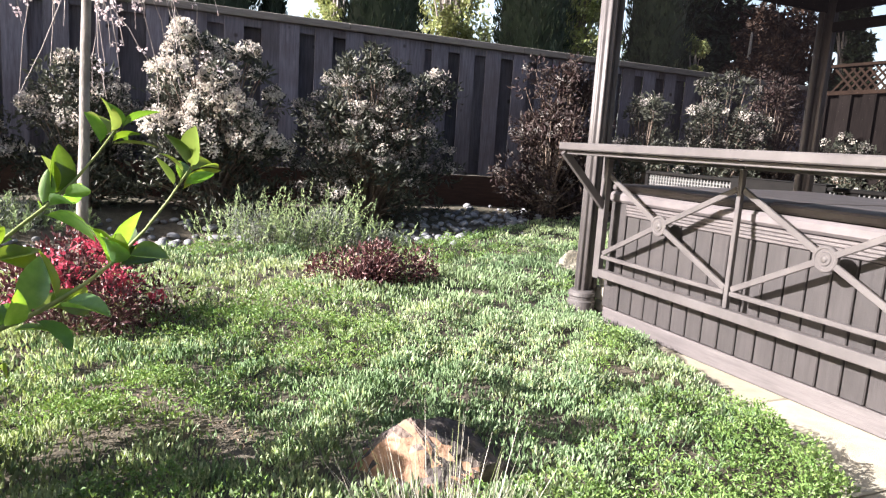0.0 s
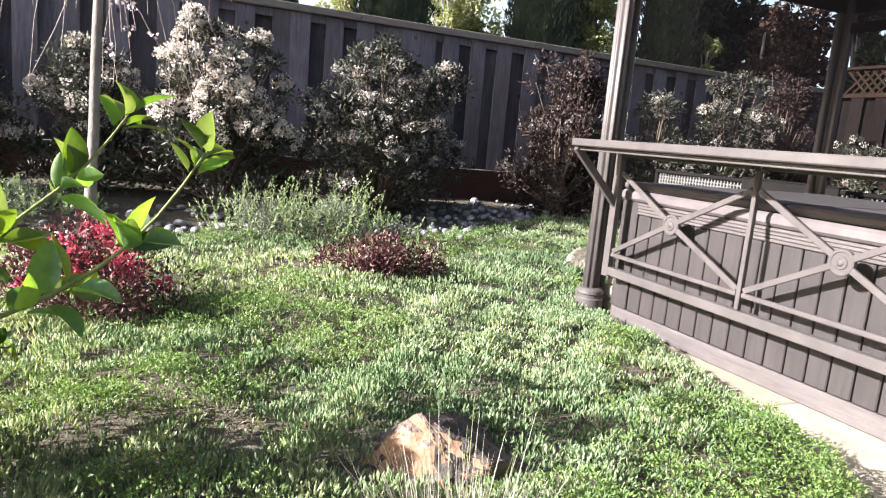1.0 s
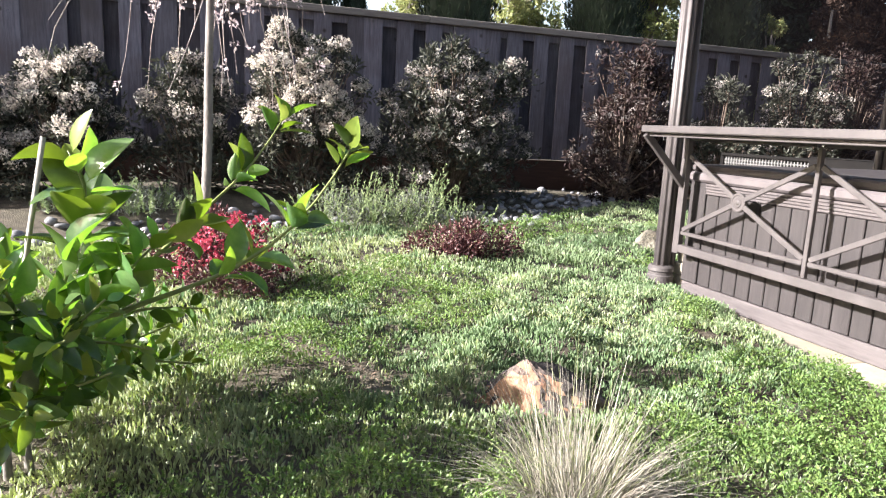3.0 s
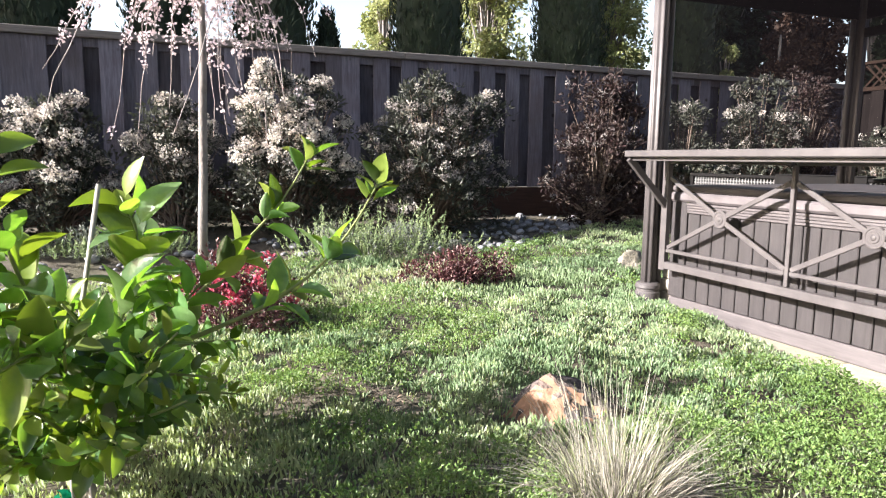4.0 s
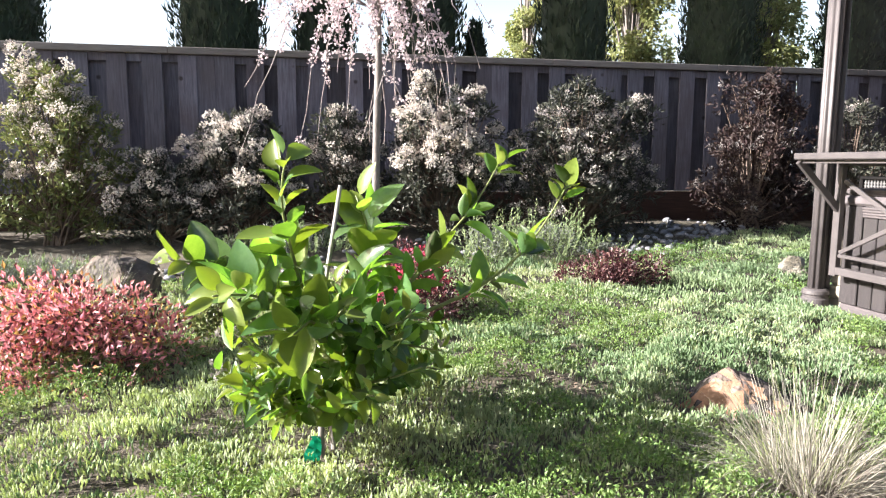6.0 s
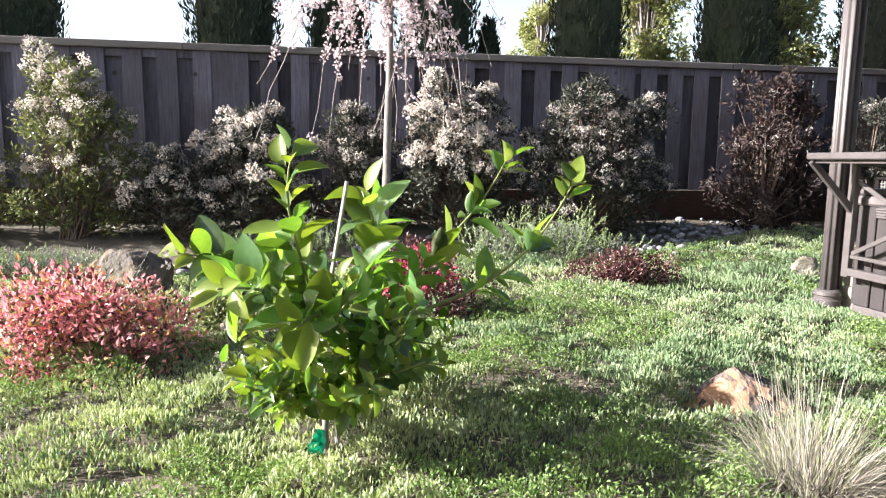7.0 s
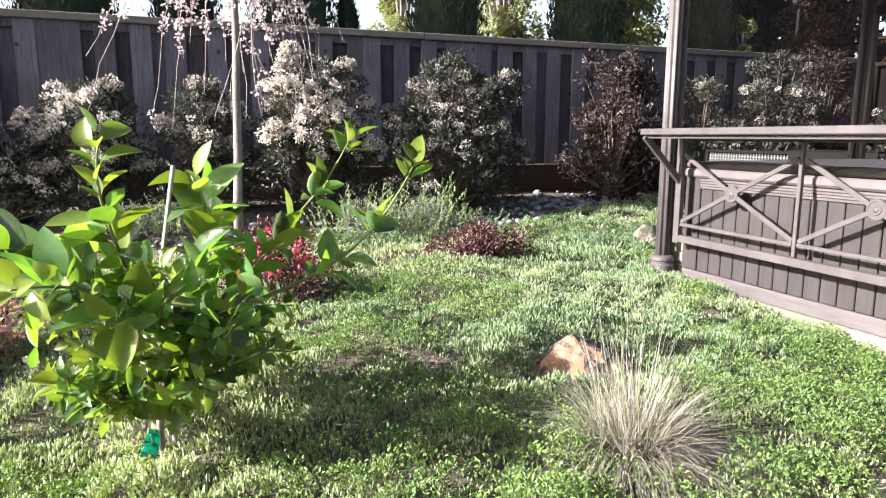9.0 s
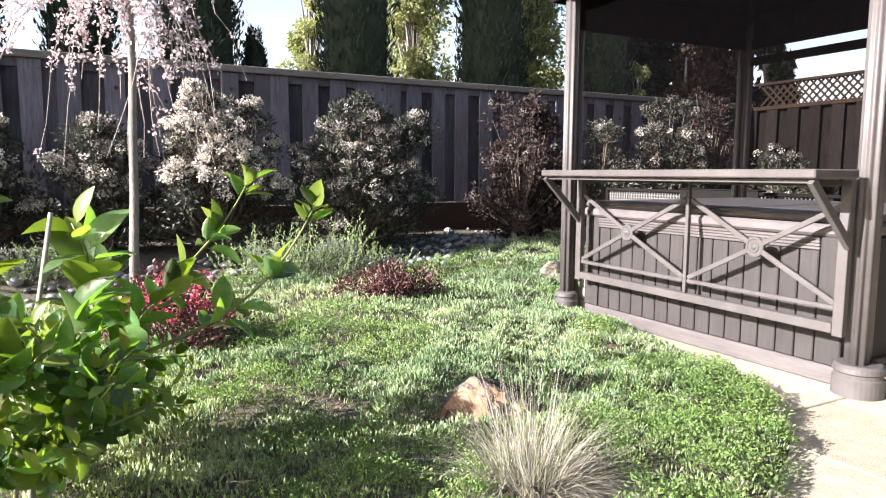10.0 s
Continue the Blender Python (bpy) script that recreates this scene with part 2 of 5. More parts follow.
M["dead_blade"] = material("brown_dead_blade", (0.10, 0.085, 0.072), (0.27, 0.235, 0.20), 6, 0.7, 0.0, 60, vary=0.4, island=True, through_light=0.15)
M["rock_rust"] = material("rust_orange_broken_rock", (0.23, 0.112, 0.066), (0.42, 0.265, 0.18), 9, 0.85, 0.7, 22, stain=(0.16, 0.09, 0.07), stain_scale=7, stain_amount=0.55, bump_dist=0.02)
M["cherry_twig"] = material("pale_cherry_twig", (0.20, 0.16, 0.155), (0.38, 0.33, 0.32), 18, 0.8, 0.3, 80)
M["cream_stucco"] = material("cream_stucco", (0.30, 0.225, 0.165), (0.38, 0.295, 0.225), 6, 0.9, 0.4, 90, stain=(0.38, 0.29, 0.23), stain_scale=0.8)
# near-black see-through sheet, added to darken what is seen through the gazebo
net = bpy.data.materials.new("dimming_dark_net")
net.use_nodes = True
nn, nl = net.node_tree.nodes, net.node_tree.links
weave, clear, both = nn.new("ShaderNodeBsdfDiffuse"), nn.new("ShaderNodeBsdfTransparent"), nn.new("ShaderNodeMixShader")
weave.inputs["Color"].default_value = (0.0028, 0.0024, 0.003, 1.0)
both.inputs[0].default_value = 0.68
nl.new(weave.outputs[0], both.inputs[1])
nl.new(clear.outputs[0], both.inputs[2])
nl.new(both.outputs[0], nn["Material Output"].inputs["Surface"])
M["net"] = net
M["stucco"] = material("taupe_stucco", (0.20, 0.185, 0.165), (0.28, 0.26, 0.235), 6, 0.9, 0.4, 90, stain=(0.22, 0.19, 0.16), stain_scale=0.8)


# ---- mesh helpers
def thing(name, place=(0, 0, 0), label="", category="", group="", kind="", turn=0.0):
    ob = new(name)
    ob.empty_display_size = 0.1
    ob.matrix_basis = pose(*place, 0, 0, turn)
    return tagged(ob, label, category, group, kind)


def to_mesh(name, bm, mat, smooth=False):
    me = bpy.data.meshes.new(name)
    bm.to_mesh(me)
    bm.free()
    me.materials.append(mat)
    if smooth:
        me.polygons.foreach_set("use_smooth", [True] * len(me.polygons))
    return me


def part(name, bm, mat, parent=None, label="", smooth=False):
    """Links a bmesh as one mesh object, in its parent's own coordinates."""
    ob = new(name, to_mesh(name, bm, mat, smooth))
    if parent:
        ob.parent = parent
    return tagged(ob, label)


def piece(name, me, parent, m):
    ob = new(name, me)
    ob.parent = parent
    ob.matrix_basis = m
    return ob


def add_box(bm, lo, hi, bevel=0.0, m=None):
    c = [(a + b) / 2 for a, b in zip(lo, hi)]
    s = [abs(b - a) for a, b in zip(lo, hi)]
    r = bmesh.ops.create_cube(bm, size=1.0, matrix=Matrix.Translation(c) @ Matrix.Diagonal((*s, 1)))
    vs = r["verts"]
    if bevel:
        es = list({e for v in vs for e in v.link_edges})
        out = bmesh.ops.bevel(bm, geom=es, offset=bevel, segments=1, affect="EDGES")
        vs = list({v for f in out["faces"] for v in f.verts} | {v for v in vs if v.is_valid})
    if m is not None:
        bmesh.ops.transform(bm, matrix=m, verts=[v for v in vs if v.is_valid])
    return bm


def box(lo, hi, bevel=0.004):
    return add_box(bmesh.new(), lo, hi, bevel)


def bar_between(a, b, w, h, bevel=0.003):
    """A square bar from a to b: w across, h upright."""
    a, b = Vector(a), Vector(b)
    d = b - a
    bm = box((-w / 2, 0, -h / 2), (w / 2, d.length, h / 2), bevel)
    yv = d.normalized()
    up = Vector((0, 0, 1)) if abs(yv.z) < 0.98 else Vector((1, 0, 0))
    xv = yv.cross(up).normalized()
    zv = xv.cross(yv)
    m = Matrix((xv, yv, zv)).transposed().to_4x4()
    bmesh.ops.transform(bm, matrix=Matrix.Translation(a) @ m, verts=bm.verts)
    return bm


def lathe(bm, profile, centre=(0, 0), seg=20, flute=0.0, flutes=8):
    """Turns (radius, z) pairs about an upright axis; flute cuts grooves."""
    rings = []
    for r, z in profile:
        ring = []
        for i in range(seg):
            a = 2 * math.pi * i / seg
            rr = r * (1 - flute * (0.5 + 0.5 * math.cos(flutes * a)))
            ring.append(bm.verts.new((centre[0] + rr * math.cos(a), centre[1] + rr * math.sin(a), z)))
        rings.append(ring)
    for p, q in zip(rings, rings[1:]):
        for i in range(seg):
            bm.faces.new((p[i], p[(i + 1) % seg], q[(i + 1) % seg], q[i]))
    bm.faces.new(rings[0][::-1])
    bm.faces.new(rings[-1])
    return bm


def tube(bm, pts, radii, seg=6):
    """A round limb along points, tapered by radii."""
    rings = []
    n = len(pts)
    for i, p in enumerate(pts):
        d = (Vector(pts[min(i + 1, n - 1)]) - Vector(pts[max(i - 1, 0)])).normalized()
        side = d.cross(Vector((0.3, 0.9, 0.1))).normalized()
        up = d.cross(side)
        rings.append([bm.verts.new(Vector(p) + float(radii[i]) * (math.cos(2 * math.pi * k / seg) * side + math.sin(2 * math.pi * k / seg) * up)) for k in range(seg)])
    for a, b in zip(rings, rings[1:]):
        for k in range(seg):
            bm.faces.new((a[k], a[(k + 1) % seg], b[(k + 1) % seg], b[k]))
    bm.faces.new(rings[0][::-1])
    bm.faces.new(rings[-1])
    return bm


def raw_mesh(name, verts, faces_list, mat, smooth=False):
    """A mesh from numpy arrays: verts (n,3); faces_list holds (k,3) or (k,4) index arrays."""
    me = bpy.data.meshes.new(name)
    loops = np.concatenate([f.ravel() for f in faces_list]).astype(np.int32)
    sizes = np.concatenate([np.full(len(f), f.shape[1]) for f in faces_list]).astype(np.int32)
    me.vertices.add(len(verts))
    me.vertices.foreach_set("co", np.asarray(verts, dtype=np.float32).ravel())
    me.loops.add(len(loops))
    me.loops.foreach_set("vertex_index", loops)
    me.polygons.add(len(sizes))
    starts = np.concatenate([[0], np.cumsum(sizes)[:-1]]).astype(np.int32)
    me.polygons.foreach_set("loop_start", starts)
    me.polygons.foreach_set("use_smooth", np.full(len(sizes), smooth))
    me.update(calc_edges=True)
    me.materials.append(mat)
    return me


def unit(v):
    return v / np.maximum(np.linalg.norm(v, axis=1, keepdims=True), 1e-9)


def leaves(base, way, normal, length, width, fold=0.25, curl=0.15):
    """Arrays of folded leaves: four triangles each, from base along way."""
    n = len(base)
    way = unit(way)
    side = unit(np.cross(way, normal))
    nrm = np.cross(side, way)
    L, W = np.asarray(length).reshape(-1, 1), np.asarray(width).reshape(-1, 1)
    mid = base + way * L * 0.48
    v = np.stack([base, mid - side * W / 2 + nrm * W * fold, mid + side * W / 2 + nrm * W * fold, base + way * L - nrm * L * curl, mid], 1).reshape(-1, 3)
    i = np.arange(n)[:, None] * 5
    f = np.concatenate([i + [0, 1, 4], i + [1, 3, 4], i + [4, 3, 2], i + [0, 4, 2]])
    return v, f


def blades(base, way, length, width, droop, seg=4, side=None, taper=1.0):
    """Arrays of thin bending blades, each a strip that narrows to its tip; droop bends them down."""
    n = len(base)
    way = unit(way)
    if side is None:
        side = unit(np.cross(way, np.tile([0.0, 0.0, 1.0], (n, 1)) + rng.normal(0, 0.2, (n, 3))))
    L, W, D = (np.asarray(a).reshape(-1, 1) for a in (length, width, droop))
    rows = []
    for k in range(seg + 1):
        s = k / seg
        c = base + way * L * s + np.array([0, 0, -1.0]) * D * s * s
        w = W * (1 - taper * s ** 1.5) * 0.5 + 0.0002
        rows += [c - side * w, c + side * w]
    v = np.stack(rows, 1).reshape(-1, 3)
    i = np.arange(n)[:, None] * (2 * seg + 2)
    f = np.concatenate([i + [2 * k, 2 * k + 1, 2 * k + 3, 2 * k + 2] for k in range(seg)])
    return v, f


def fingers(base, way, length, radius):
    """Arrays of plump pointed succulent leaves, three-sided, widest past the middle."""
    n = len(base)
    way = unit(way)
    s1 = unit(np.cross(way, rng.normal(0, 1, (n, 3))))
    s2 = np.cross(way, s1)
    L, R = np.asarray(length).reshape(-1, 1), np.asarray(radius).reshape(-1, 1)
    rows = [base]
    for k in range(3):
        a = 2 * math.pi * k / 3
        rows.append(base + way * L * 0.6 + R * (s1 * math.cos(a) + s2 * math.sin(a)))
    rows.append(base + way * L)
    v = np.stack(rows, 1).reshape(-1, 3)
    i = np.arange(n)[:, None] * 5
    low = np.concatenate([i + [0, 1 + (k + 1) % 3, 1 + k] for k in range(3)])
    top = np.concatenate([i + [1 + k, 1 + (k + 1) % 3, 4] for k in range(3)])
    return v, low, top


rng = np.random.default_rng(7)


def wave(x, y, s, seed=0.0):
    """A cheap smooth field of about -1 to 1."""
    return (np.sin(x * s * 1.3 + seed + 1.7 * np.sin(y * s * 0.9 + seed * 2)) + np.sin(y * s * 1.1 - seed * 1.3 + 1.9 * np.sin(x * s * 0.7 + seed))) / 2


# ---- ground
EDGE_X = [-60, -3.0, 1.0, 1.7, 2.1, 2.38, 2.50, 2.62, 2.75, 2.90, 3.03]
EDGE_Y = [-0.3, -0.2, 0.30, 0.62, 0.80, 1.02, 1.22, 1.50, 2.0, 2.60, 2.85]


def paved(x, y):
    """Above zero where paving lies (metres inside its edge, roughly)."""
    x, y = np.asarray(x, float), np.asarray(y, float)
    near = np.interp(x, EDGE_X, EDGE_Y) - y
    deck = np.minimum(np.minimum(x - 3.02, 6.5 - x), 3.42 - y)
    return np.maximum(near, deck)


def smooth_step(u):
    u = np.clip(u, 0, 1)
    return u * u * (3 - 2 * u)


def ground_z(x, y):
    x, y = np.asarray(x, float), np.asarray(y, float)
    z = 0.035 + 0.03 * wave(x, y, 0.9, 1.0) + 0.012 * wave(x, y, 3.1, 2.0)
    z = z + 0.06 * np.exp(-((x - 1.3) ** 2 + (y - 3.9) ** 2) / 1.5) + 0.25 * smooth_step((y - 5.5) / 1.9)
    creek = np.exp(-((y - creek_y(x)) / 0.35) ** 2)
    z = z - 0.06 * creek
    p = np.clip((paved(x, y) + 0.12) / 0.15, 0, 1)
    far = np.clip((np.hypot(x, y) - 14) / 10, 0, 1)
    return z * (1 - p) * (1 - far) - 0.06 * p * (1 - far) - 0.02 * far


def creek_y(x):
    return np.interp(x, [-6, -2.2, 0.0, 1.5, 2.7, 3.6, 4.6, 5.6], [5.4, 5.6, 6.1, 6.5, 6.45, 6.8, 7.2, 7.5])


def grid_axis():
    a = np.concatenate([[-900, -300, -100, -50, -25, -14], np.arange(-9, 13.01, 0.12), [16, 25, 50, 100, 300, 900]])
    return a


gx, gy = grid_axis(), np.concatenate([[-900, -300, -100, -40, -15, -6], np.arange(-3, 10.01, 0.12), [13, 20, 40, 100, 300, 900]])
GX, GY = np.meshgrid(gx, gy, indexing="ij")
gv = np.stack([GX, GY, ground_z(GX, GY)], -1).reshape(-1, 3)
ni, nj = len(gx), len(gy)
ii, jj = np.meshgrid(np.arange(ni - 1), np.arange(nj - 1), indexing="ij")
q0 = (ii * nj + jj).ravel()
ground = new("ground", raw_mesh("ground", gv, [np.stack([q0, q0 + nj, q0 + nj + 1, q0 + 1], 1)], M["soil"], True))
tagged(ground, "brown garden soil, partly overgrown, under the plants", "ground", kind="structure")


# ---- fence
def plank_mesh(name, w, h, d, mat):
    bm = bmesh.new()
    add_box(bm, (-w / 2, 0, 0), (w / 2, d, h), 0.003)
    return to_mesh(name, bm, mat)


fence = thing("wall_fence_back", (0, 8.05, 0), "tall weathered grey board fence behind the shrubs", "fence", kind="structure")
front = [plank_mesh("board", w, 1.68, 0.022, M["fence"]) for w in (0.218, 0.226, 0.234)]
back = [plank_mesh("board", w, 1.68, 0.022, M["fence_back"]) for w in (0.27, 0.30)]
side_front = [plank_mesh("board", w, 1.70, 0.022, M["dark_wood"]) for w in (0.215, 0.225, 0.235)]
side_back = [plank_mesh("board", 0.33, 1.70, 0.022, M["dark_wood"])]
r1 = random.Random(3)
# boards alternate before and behind the rails, and double up at each post
near_boards = [-4.515, -4.145, -3.73, -3.35, -2.925, -2.515, -2.115, -1.895, -1.67, -1.305, -0.93, -0.555, -0.085, 0.415, 0.81, 1.22, 1.63, 1.855, 2.245, 2.645, 3.025, 3.245, 3.46, 3.80, 4.195, 4.575, 5.0, 5.36, 5.62]
near_boards = [-4.515 - 0.405 * i for i in range(9, 0, -1)] + near_boards + [5.62 + 0.405 * i for i in range(1, 14)]
for k, x in enumerate(near_boards):
    piece("board", front[k % 3], fence, pose(x + r1.uniform(-0.008, 0.008), -0.022 - 0.001 * (k % 4) + r1.uniform(-0.002, 0.002), 0.70, 0, r1.uniform(-0.35, 0.35), r1.uniform(-0.5, 0.5)))
    if k + 1 < len(near_boards) and near_boards[k + 1] - x > 0.3:
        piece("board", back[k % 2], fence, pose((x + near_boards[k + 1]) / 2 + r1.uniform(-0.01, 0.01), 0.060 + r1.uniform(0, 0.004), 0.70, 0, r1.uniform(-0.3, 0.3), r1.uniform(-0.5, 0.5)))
x = -7.2
while x < 11:
    L = min(2.44, 11.0 - x)
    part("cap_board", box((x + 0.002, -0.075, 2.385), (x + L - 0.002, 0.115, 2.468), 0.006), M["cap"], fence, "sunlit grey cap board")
    part("top_rail", box((x + 0.002, 0.002, 2.29), (x + L - 0.002, 0.046, 2.383), 0.004), M["fence"], fence)
    part("kickboard", box((x + 0.002, -0.03, 0.1), (x + L - 0.002, 0.02, 0.695), 0.005), M["kick"], fence, "dark redwood kickboard")
    part("post", box((x - 0.045, 0.088, 0.0), (x + 0.045, 0.17, 2.383), 0.004), M["fence_back"], fence)
    x += 2.44

side_fence = thing("wall_fence_side", (11.05, 0, 0), "board fence coloured dark for shade, with a diamond lattice top", "fence", kind="structure")
y = 8.0
k = 0
while y > -4:
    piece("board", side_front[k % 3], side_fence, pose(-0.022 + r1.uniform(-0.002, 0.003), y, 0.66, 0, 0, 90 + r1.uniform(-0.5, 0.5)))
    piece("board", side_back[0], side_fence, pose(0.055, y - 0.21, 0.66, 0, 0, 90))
    y -= 0.42
    k += 1
for y0 in np.arange(-4.0, 8.0, 2.4):
    y1 = min(y0 + 2.4, 7.98)
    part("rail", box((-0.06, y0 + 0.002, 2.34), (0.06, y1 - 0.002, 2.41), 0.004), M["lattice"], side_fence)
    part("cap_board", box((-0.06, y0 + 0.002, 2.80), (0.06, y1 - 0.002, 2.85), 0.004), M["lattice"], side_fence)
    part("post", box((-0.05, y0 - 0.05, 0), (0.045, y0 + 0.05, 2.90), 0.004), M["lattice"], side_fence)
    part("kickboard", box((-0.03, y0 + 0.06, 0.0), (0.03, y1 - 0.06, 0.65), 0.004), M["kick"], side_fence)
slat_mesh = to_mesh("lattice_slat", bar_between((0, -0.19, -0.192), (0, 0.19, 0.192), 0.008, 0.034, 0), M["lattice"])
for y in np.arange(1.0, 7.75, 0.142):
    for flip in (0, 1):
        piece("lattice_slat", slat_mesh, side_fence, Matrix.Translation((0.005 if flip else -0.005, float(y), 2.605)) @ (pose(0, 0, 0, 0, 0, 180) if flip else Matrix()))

# ---- the neighbouring house beyond the side fence
neighbour = thing("wall_neighbour", (17.0, 4.0, 0), "sunlit cream stucco wall beyond the lattice fence", "wall", kind="structure")
part("stucco_wall", box((0.0, -4.0, -0.05), (0.3, 5.2, 3.35), 0.01), M["cream_stucco"], neighbour)

# ---- paving
patio = thing("pavement", (0, 0, 0), "cream concrete slab paving beside the planting", "paving", kind="structure")
paver_sizes = {}


def slab(x0, y0, x1, y1):
    key = (round(x1 - x0, 3), round(y1 - y0, 3))
    if key not in paver_sizes:
        paver_sizes[key] = to_mesh("slab", box((0, 0, -0.06), (key[0], key[1], 0), 0.006), M["paver"])
    piece("slab", paver_sizes[key], patio, pose(x0, y0, r1.uniform(-0.002, 0.001), r1.uniform(-0.1, 0.1), r1.uniform(-0.1, 0.1), 0))


def slabs_over(x0, x1, y0, y1, nx, ny):
    dx, dy = (x1 - x0) / nx, (y1 - y0) / ny
    for i in range(nx):
        for j in range(ny):
            slab(x0 + i * dx + 0.004, y0 + j * dy + 0.004, x0 + (i + 1) * dx - 0.004, y0 + (j + 1) * dy - 0.004)


slabs_over(2.45, 5.72, 1.18, 3.42, 4, 3)
slabs_over(1.5, 5.7, -0.32, 1.18, 6, 2)
slabs_over(-4.5, 1.5, -2.3, 0.5, 8, 4)
slabs_over(1.5, 5.7, -2.32, -0.32, 6, 3)

# ---- unseen wall that closes the garden behind the walk, added to cut sky light
house = thing("wall_unseen", (0, -3.0, 0), "plain taupe stucco wall, unseen, added to cut sky light", "wall", kind="structure")
part("stucco_wall", box((-1.5, -0.3, -0.05), (18.0, 0.0, 6.2), 0.01), M["stucco"], house)
part("eave", box((-1.9, -0.4, 6.2), (18.4, 0.7, 6.4), 0.01), M["roof"], house)


# ---- gazebo with its bar counter
def wpart(name, bm, mat, parent, label="", smooth=False):
    """Like part(), for a mesh given in world coordinates, under a thing that is not turned."""
    up = parent
    shift = Vector((0, 0, 0))
    while up:
        shift += up.location
        up = up.parent
    bmesh.ops.translate(bm, vec=-shift, verts=bm.verts)
    return part(name, bm, mat, parent, label, smooth)


gazebo = thing("gazebo", (4.09, 2.4, 0), "bronze metal gazebo with fluted posts and a dark roof", "gazebo")
POSTS = [(3.075, 3.565), (3.075, 1.19), (5.10, 3.53), (5.10, 1.19)]
for px, py in POSTS:
    bm = lathe(bmesh.new(), [(0.058, 0.0), (0.058, 2.57)], (px, py), 64, 0.20, 8)
    post = wpart("post", bm, M["bronze"], gazebo, "fluted bronze post", True)
    rb = 0.094 if py > 2 else 0.122
    bm = lathe(bmesh.new(), [(rb, 0.0), (rb, 0.09), (rb - 0.008, 0.10), (rb - 0.008, 0.118), (rb, 0.127), (rb - 0.003, 0.150), (rb - 0.016, 0.164), (0.055, 0.167)], (px + rb - 0.094, py), 32)
    wpart("base_ring", bm, M["bronze"], post, smooth=False)
    sx = 1 if px < 4 else -1
    bm = lathe(bmesh.new(), [(0.022, 0.0), (0.022, 2.27)], (px + sx * 0.092, py), 16)
    wpart("slim_tube", bm, M["bronze"], post, smooth=True)
    wpart("web_plate", box((px + sx * 0.045, py - 0.008, 0.15), (px + sx * 0.078, py + 0.008, 2.27), 0.002), M["bronze"], post)
for a, b in ((0, 1), (2, 3), (0, 2), (1, 3)):
    (x0, y0), (x1, y1) = POSTS[a], POSTS[b]
    if (a, b) == (2, 3):
        # the beam takes the roof's near-black colour so that it looks shaded
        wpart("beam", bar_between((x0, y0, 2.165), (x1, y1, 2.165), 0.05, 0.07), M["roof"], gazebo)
# roof: a hipped canopy with eaves and a short valance
bm = bmesh.new()
ex0, ex1, ey0, ey1 = 2.98, 5.22, 1.05, 3.74
eave = [bm.verts.new(c) for c in ((ex0, ey0, 2.56), (ex1, ey0, 2.56), (ex1, ey1, 2.56), (ex0, ey1, 2.56))]
peak = [bm.verts.new(c) for c in ((4.09, 2.15, 3.22), (4.09, 2.65, 3.22))]
for f in ((eave[0], eave[1], peak[0]), (eave[1], eave[2], peak[1], peak[0]), (eave[2], eave[3], peak[1]), (eave[3], eave[0], peak[0], peak[1])):
    bm.faces.new(f)
bmesh.ops.solidify(bm, geom=bm.faces[:], thickness=0.02)
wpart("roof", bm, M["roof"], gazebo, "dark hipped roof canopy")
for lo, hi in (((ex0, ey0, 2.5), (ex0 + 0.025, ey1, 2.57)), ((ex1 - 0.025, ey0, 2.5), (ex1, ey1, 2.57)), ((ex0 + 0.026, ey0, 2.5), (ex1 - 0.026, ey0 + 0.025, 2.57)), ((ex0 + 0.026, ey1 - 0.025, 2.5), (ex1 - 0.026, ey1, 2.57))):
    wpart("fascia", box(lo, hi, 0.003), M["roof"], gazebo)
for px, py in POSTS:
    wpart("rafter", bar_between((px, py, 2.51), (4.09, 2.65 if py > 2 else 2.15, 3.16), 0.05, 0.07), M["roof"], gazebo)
# assumed valance under the roof edge, near black to stand in for roof shade
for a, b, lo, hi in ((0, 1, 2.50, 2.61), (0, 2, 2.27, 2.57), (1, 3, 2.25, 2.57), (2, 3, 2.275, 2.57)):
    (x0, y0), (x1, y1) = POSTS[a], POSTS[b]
    wpart("valance", bar_between((x0, y0, (lo + hi) / 2), (x1, y1, (lo + hi) / 2), 0.03, hi - lo), M["roof"], gazebo, "near-black strip under the roof edge, coloured as shade")
# assumed dark net with soft folds between the front slim tubes, dims the interior
bm = bmesh.new()
cols = []
for i in range(97):
    y = 1.25 + 2.255 * i / 96
    fold = 0.006 * math.sin(i * 0.9) + 0.004 * math.sin(i * 0.37)
    cols.append([bm.verts.new((3.167 + fold * (0.4 + 0.6 * k / 3), y, 1.12 + 1.40 * k / 3)) for k in range(4)])
for p, q in zip(cols, cols[1:]):
    for k in range(3):
        bm.faces.new((p[k], q[k], q[k + 1], p[k + 1]))
wpart("dimming_net", bm, M["net"], gazebo, "assumed sheer dark net that dims the view behind it", True)
# front railing panel with two crosses, at x = 2.97
PX = 2.97
for y0, y1 in ((3.252, 3.310), (1.200, 1.255)):
    wpart("panel_upright", box((PX - 0.02, y0, 0.310), (PX + 0.02, y1, 1.103), 0.003), M["bronze"], gazebo)
wpart("panel_upright", box((PX - 0.014, 2.217, 0.376), (PX + 0.014, 2.243, 1.068), 0.003), M["bronze"], gazebo)
wpart("bottom_rail", box((PX - 0.024, 1.256, 0.322), (PX + 0.024, 3.251, 0.374), 0.004), M["bronze"], gazebo)
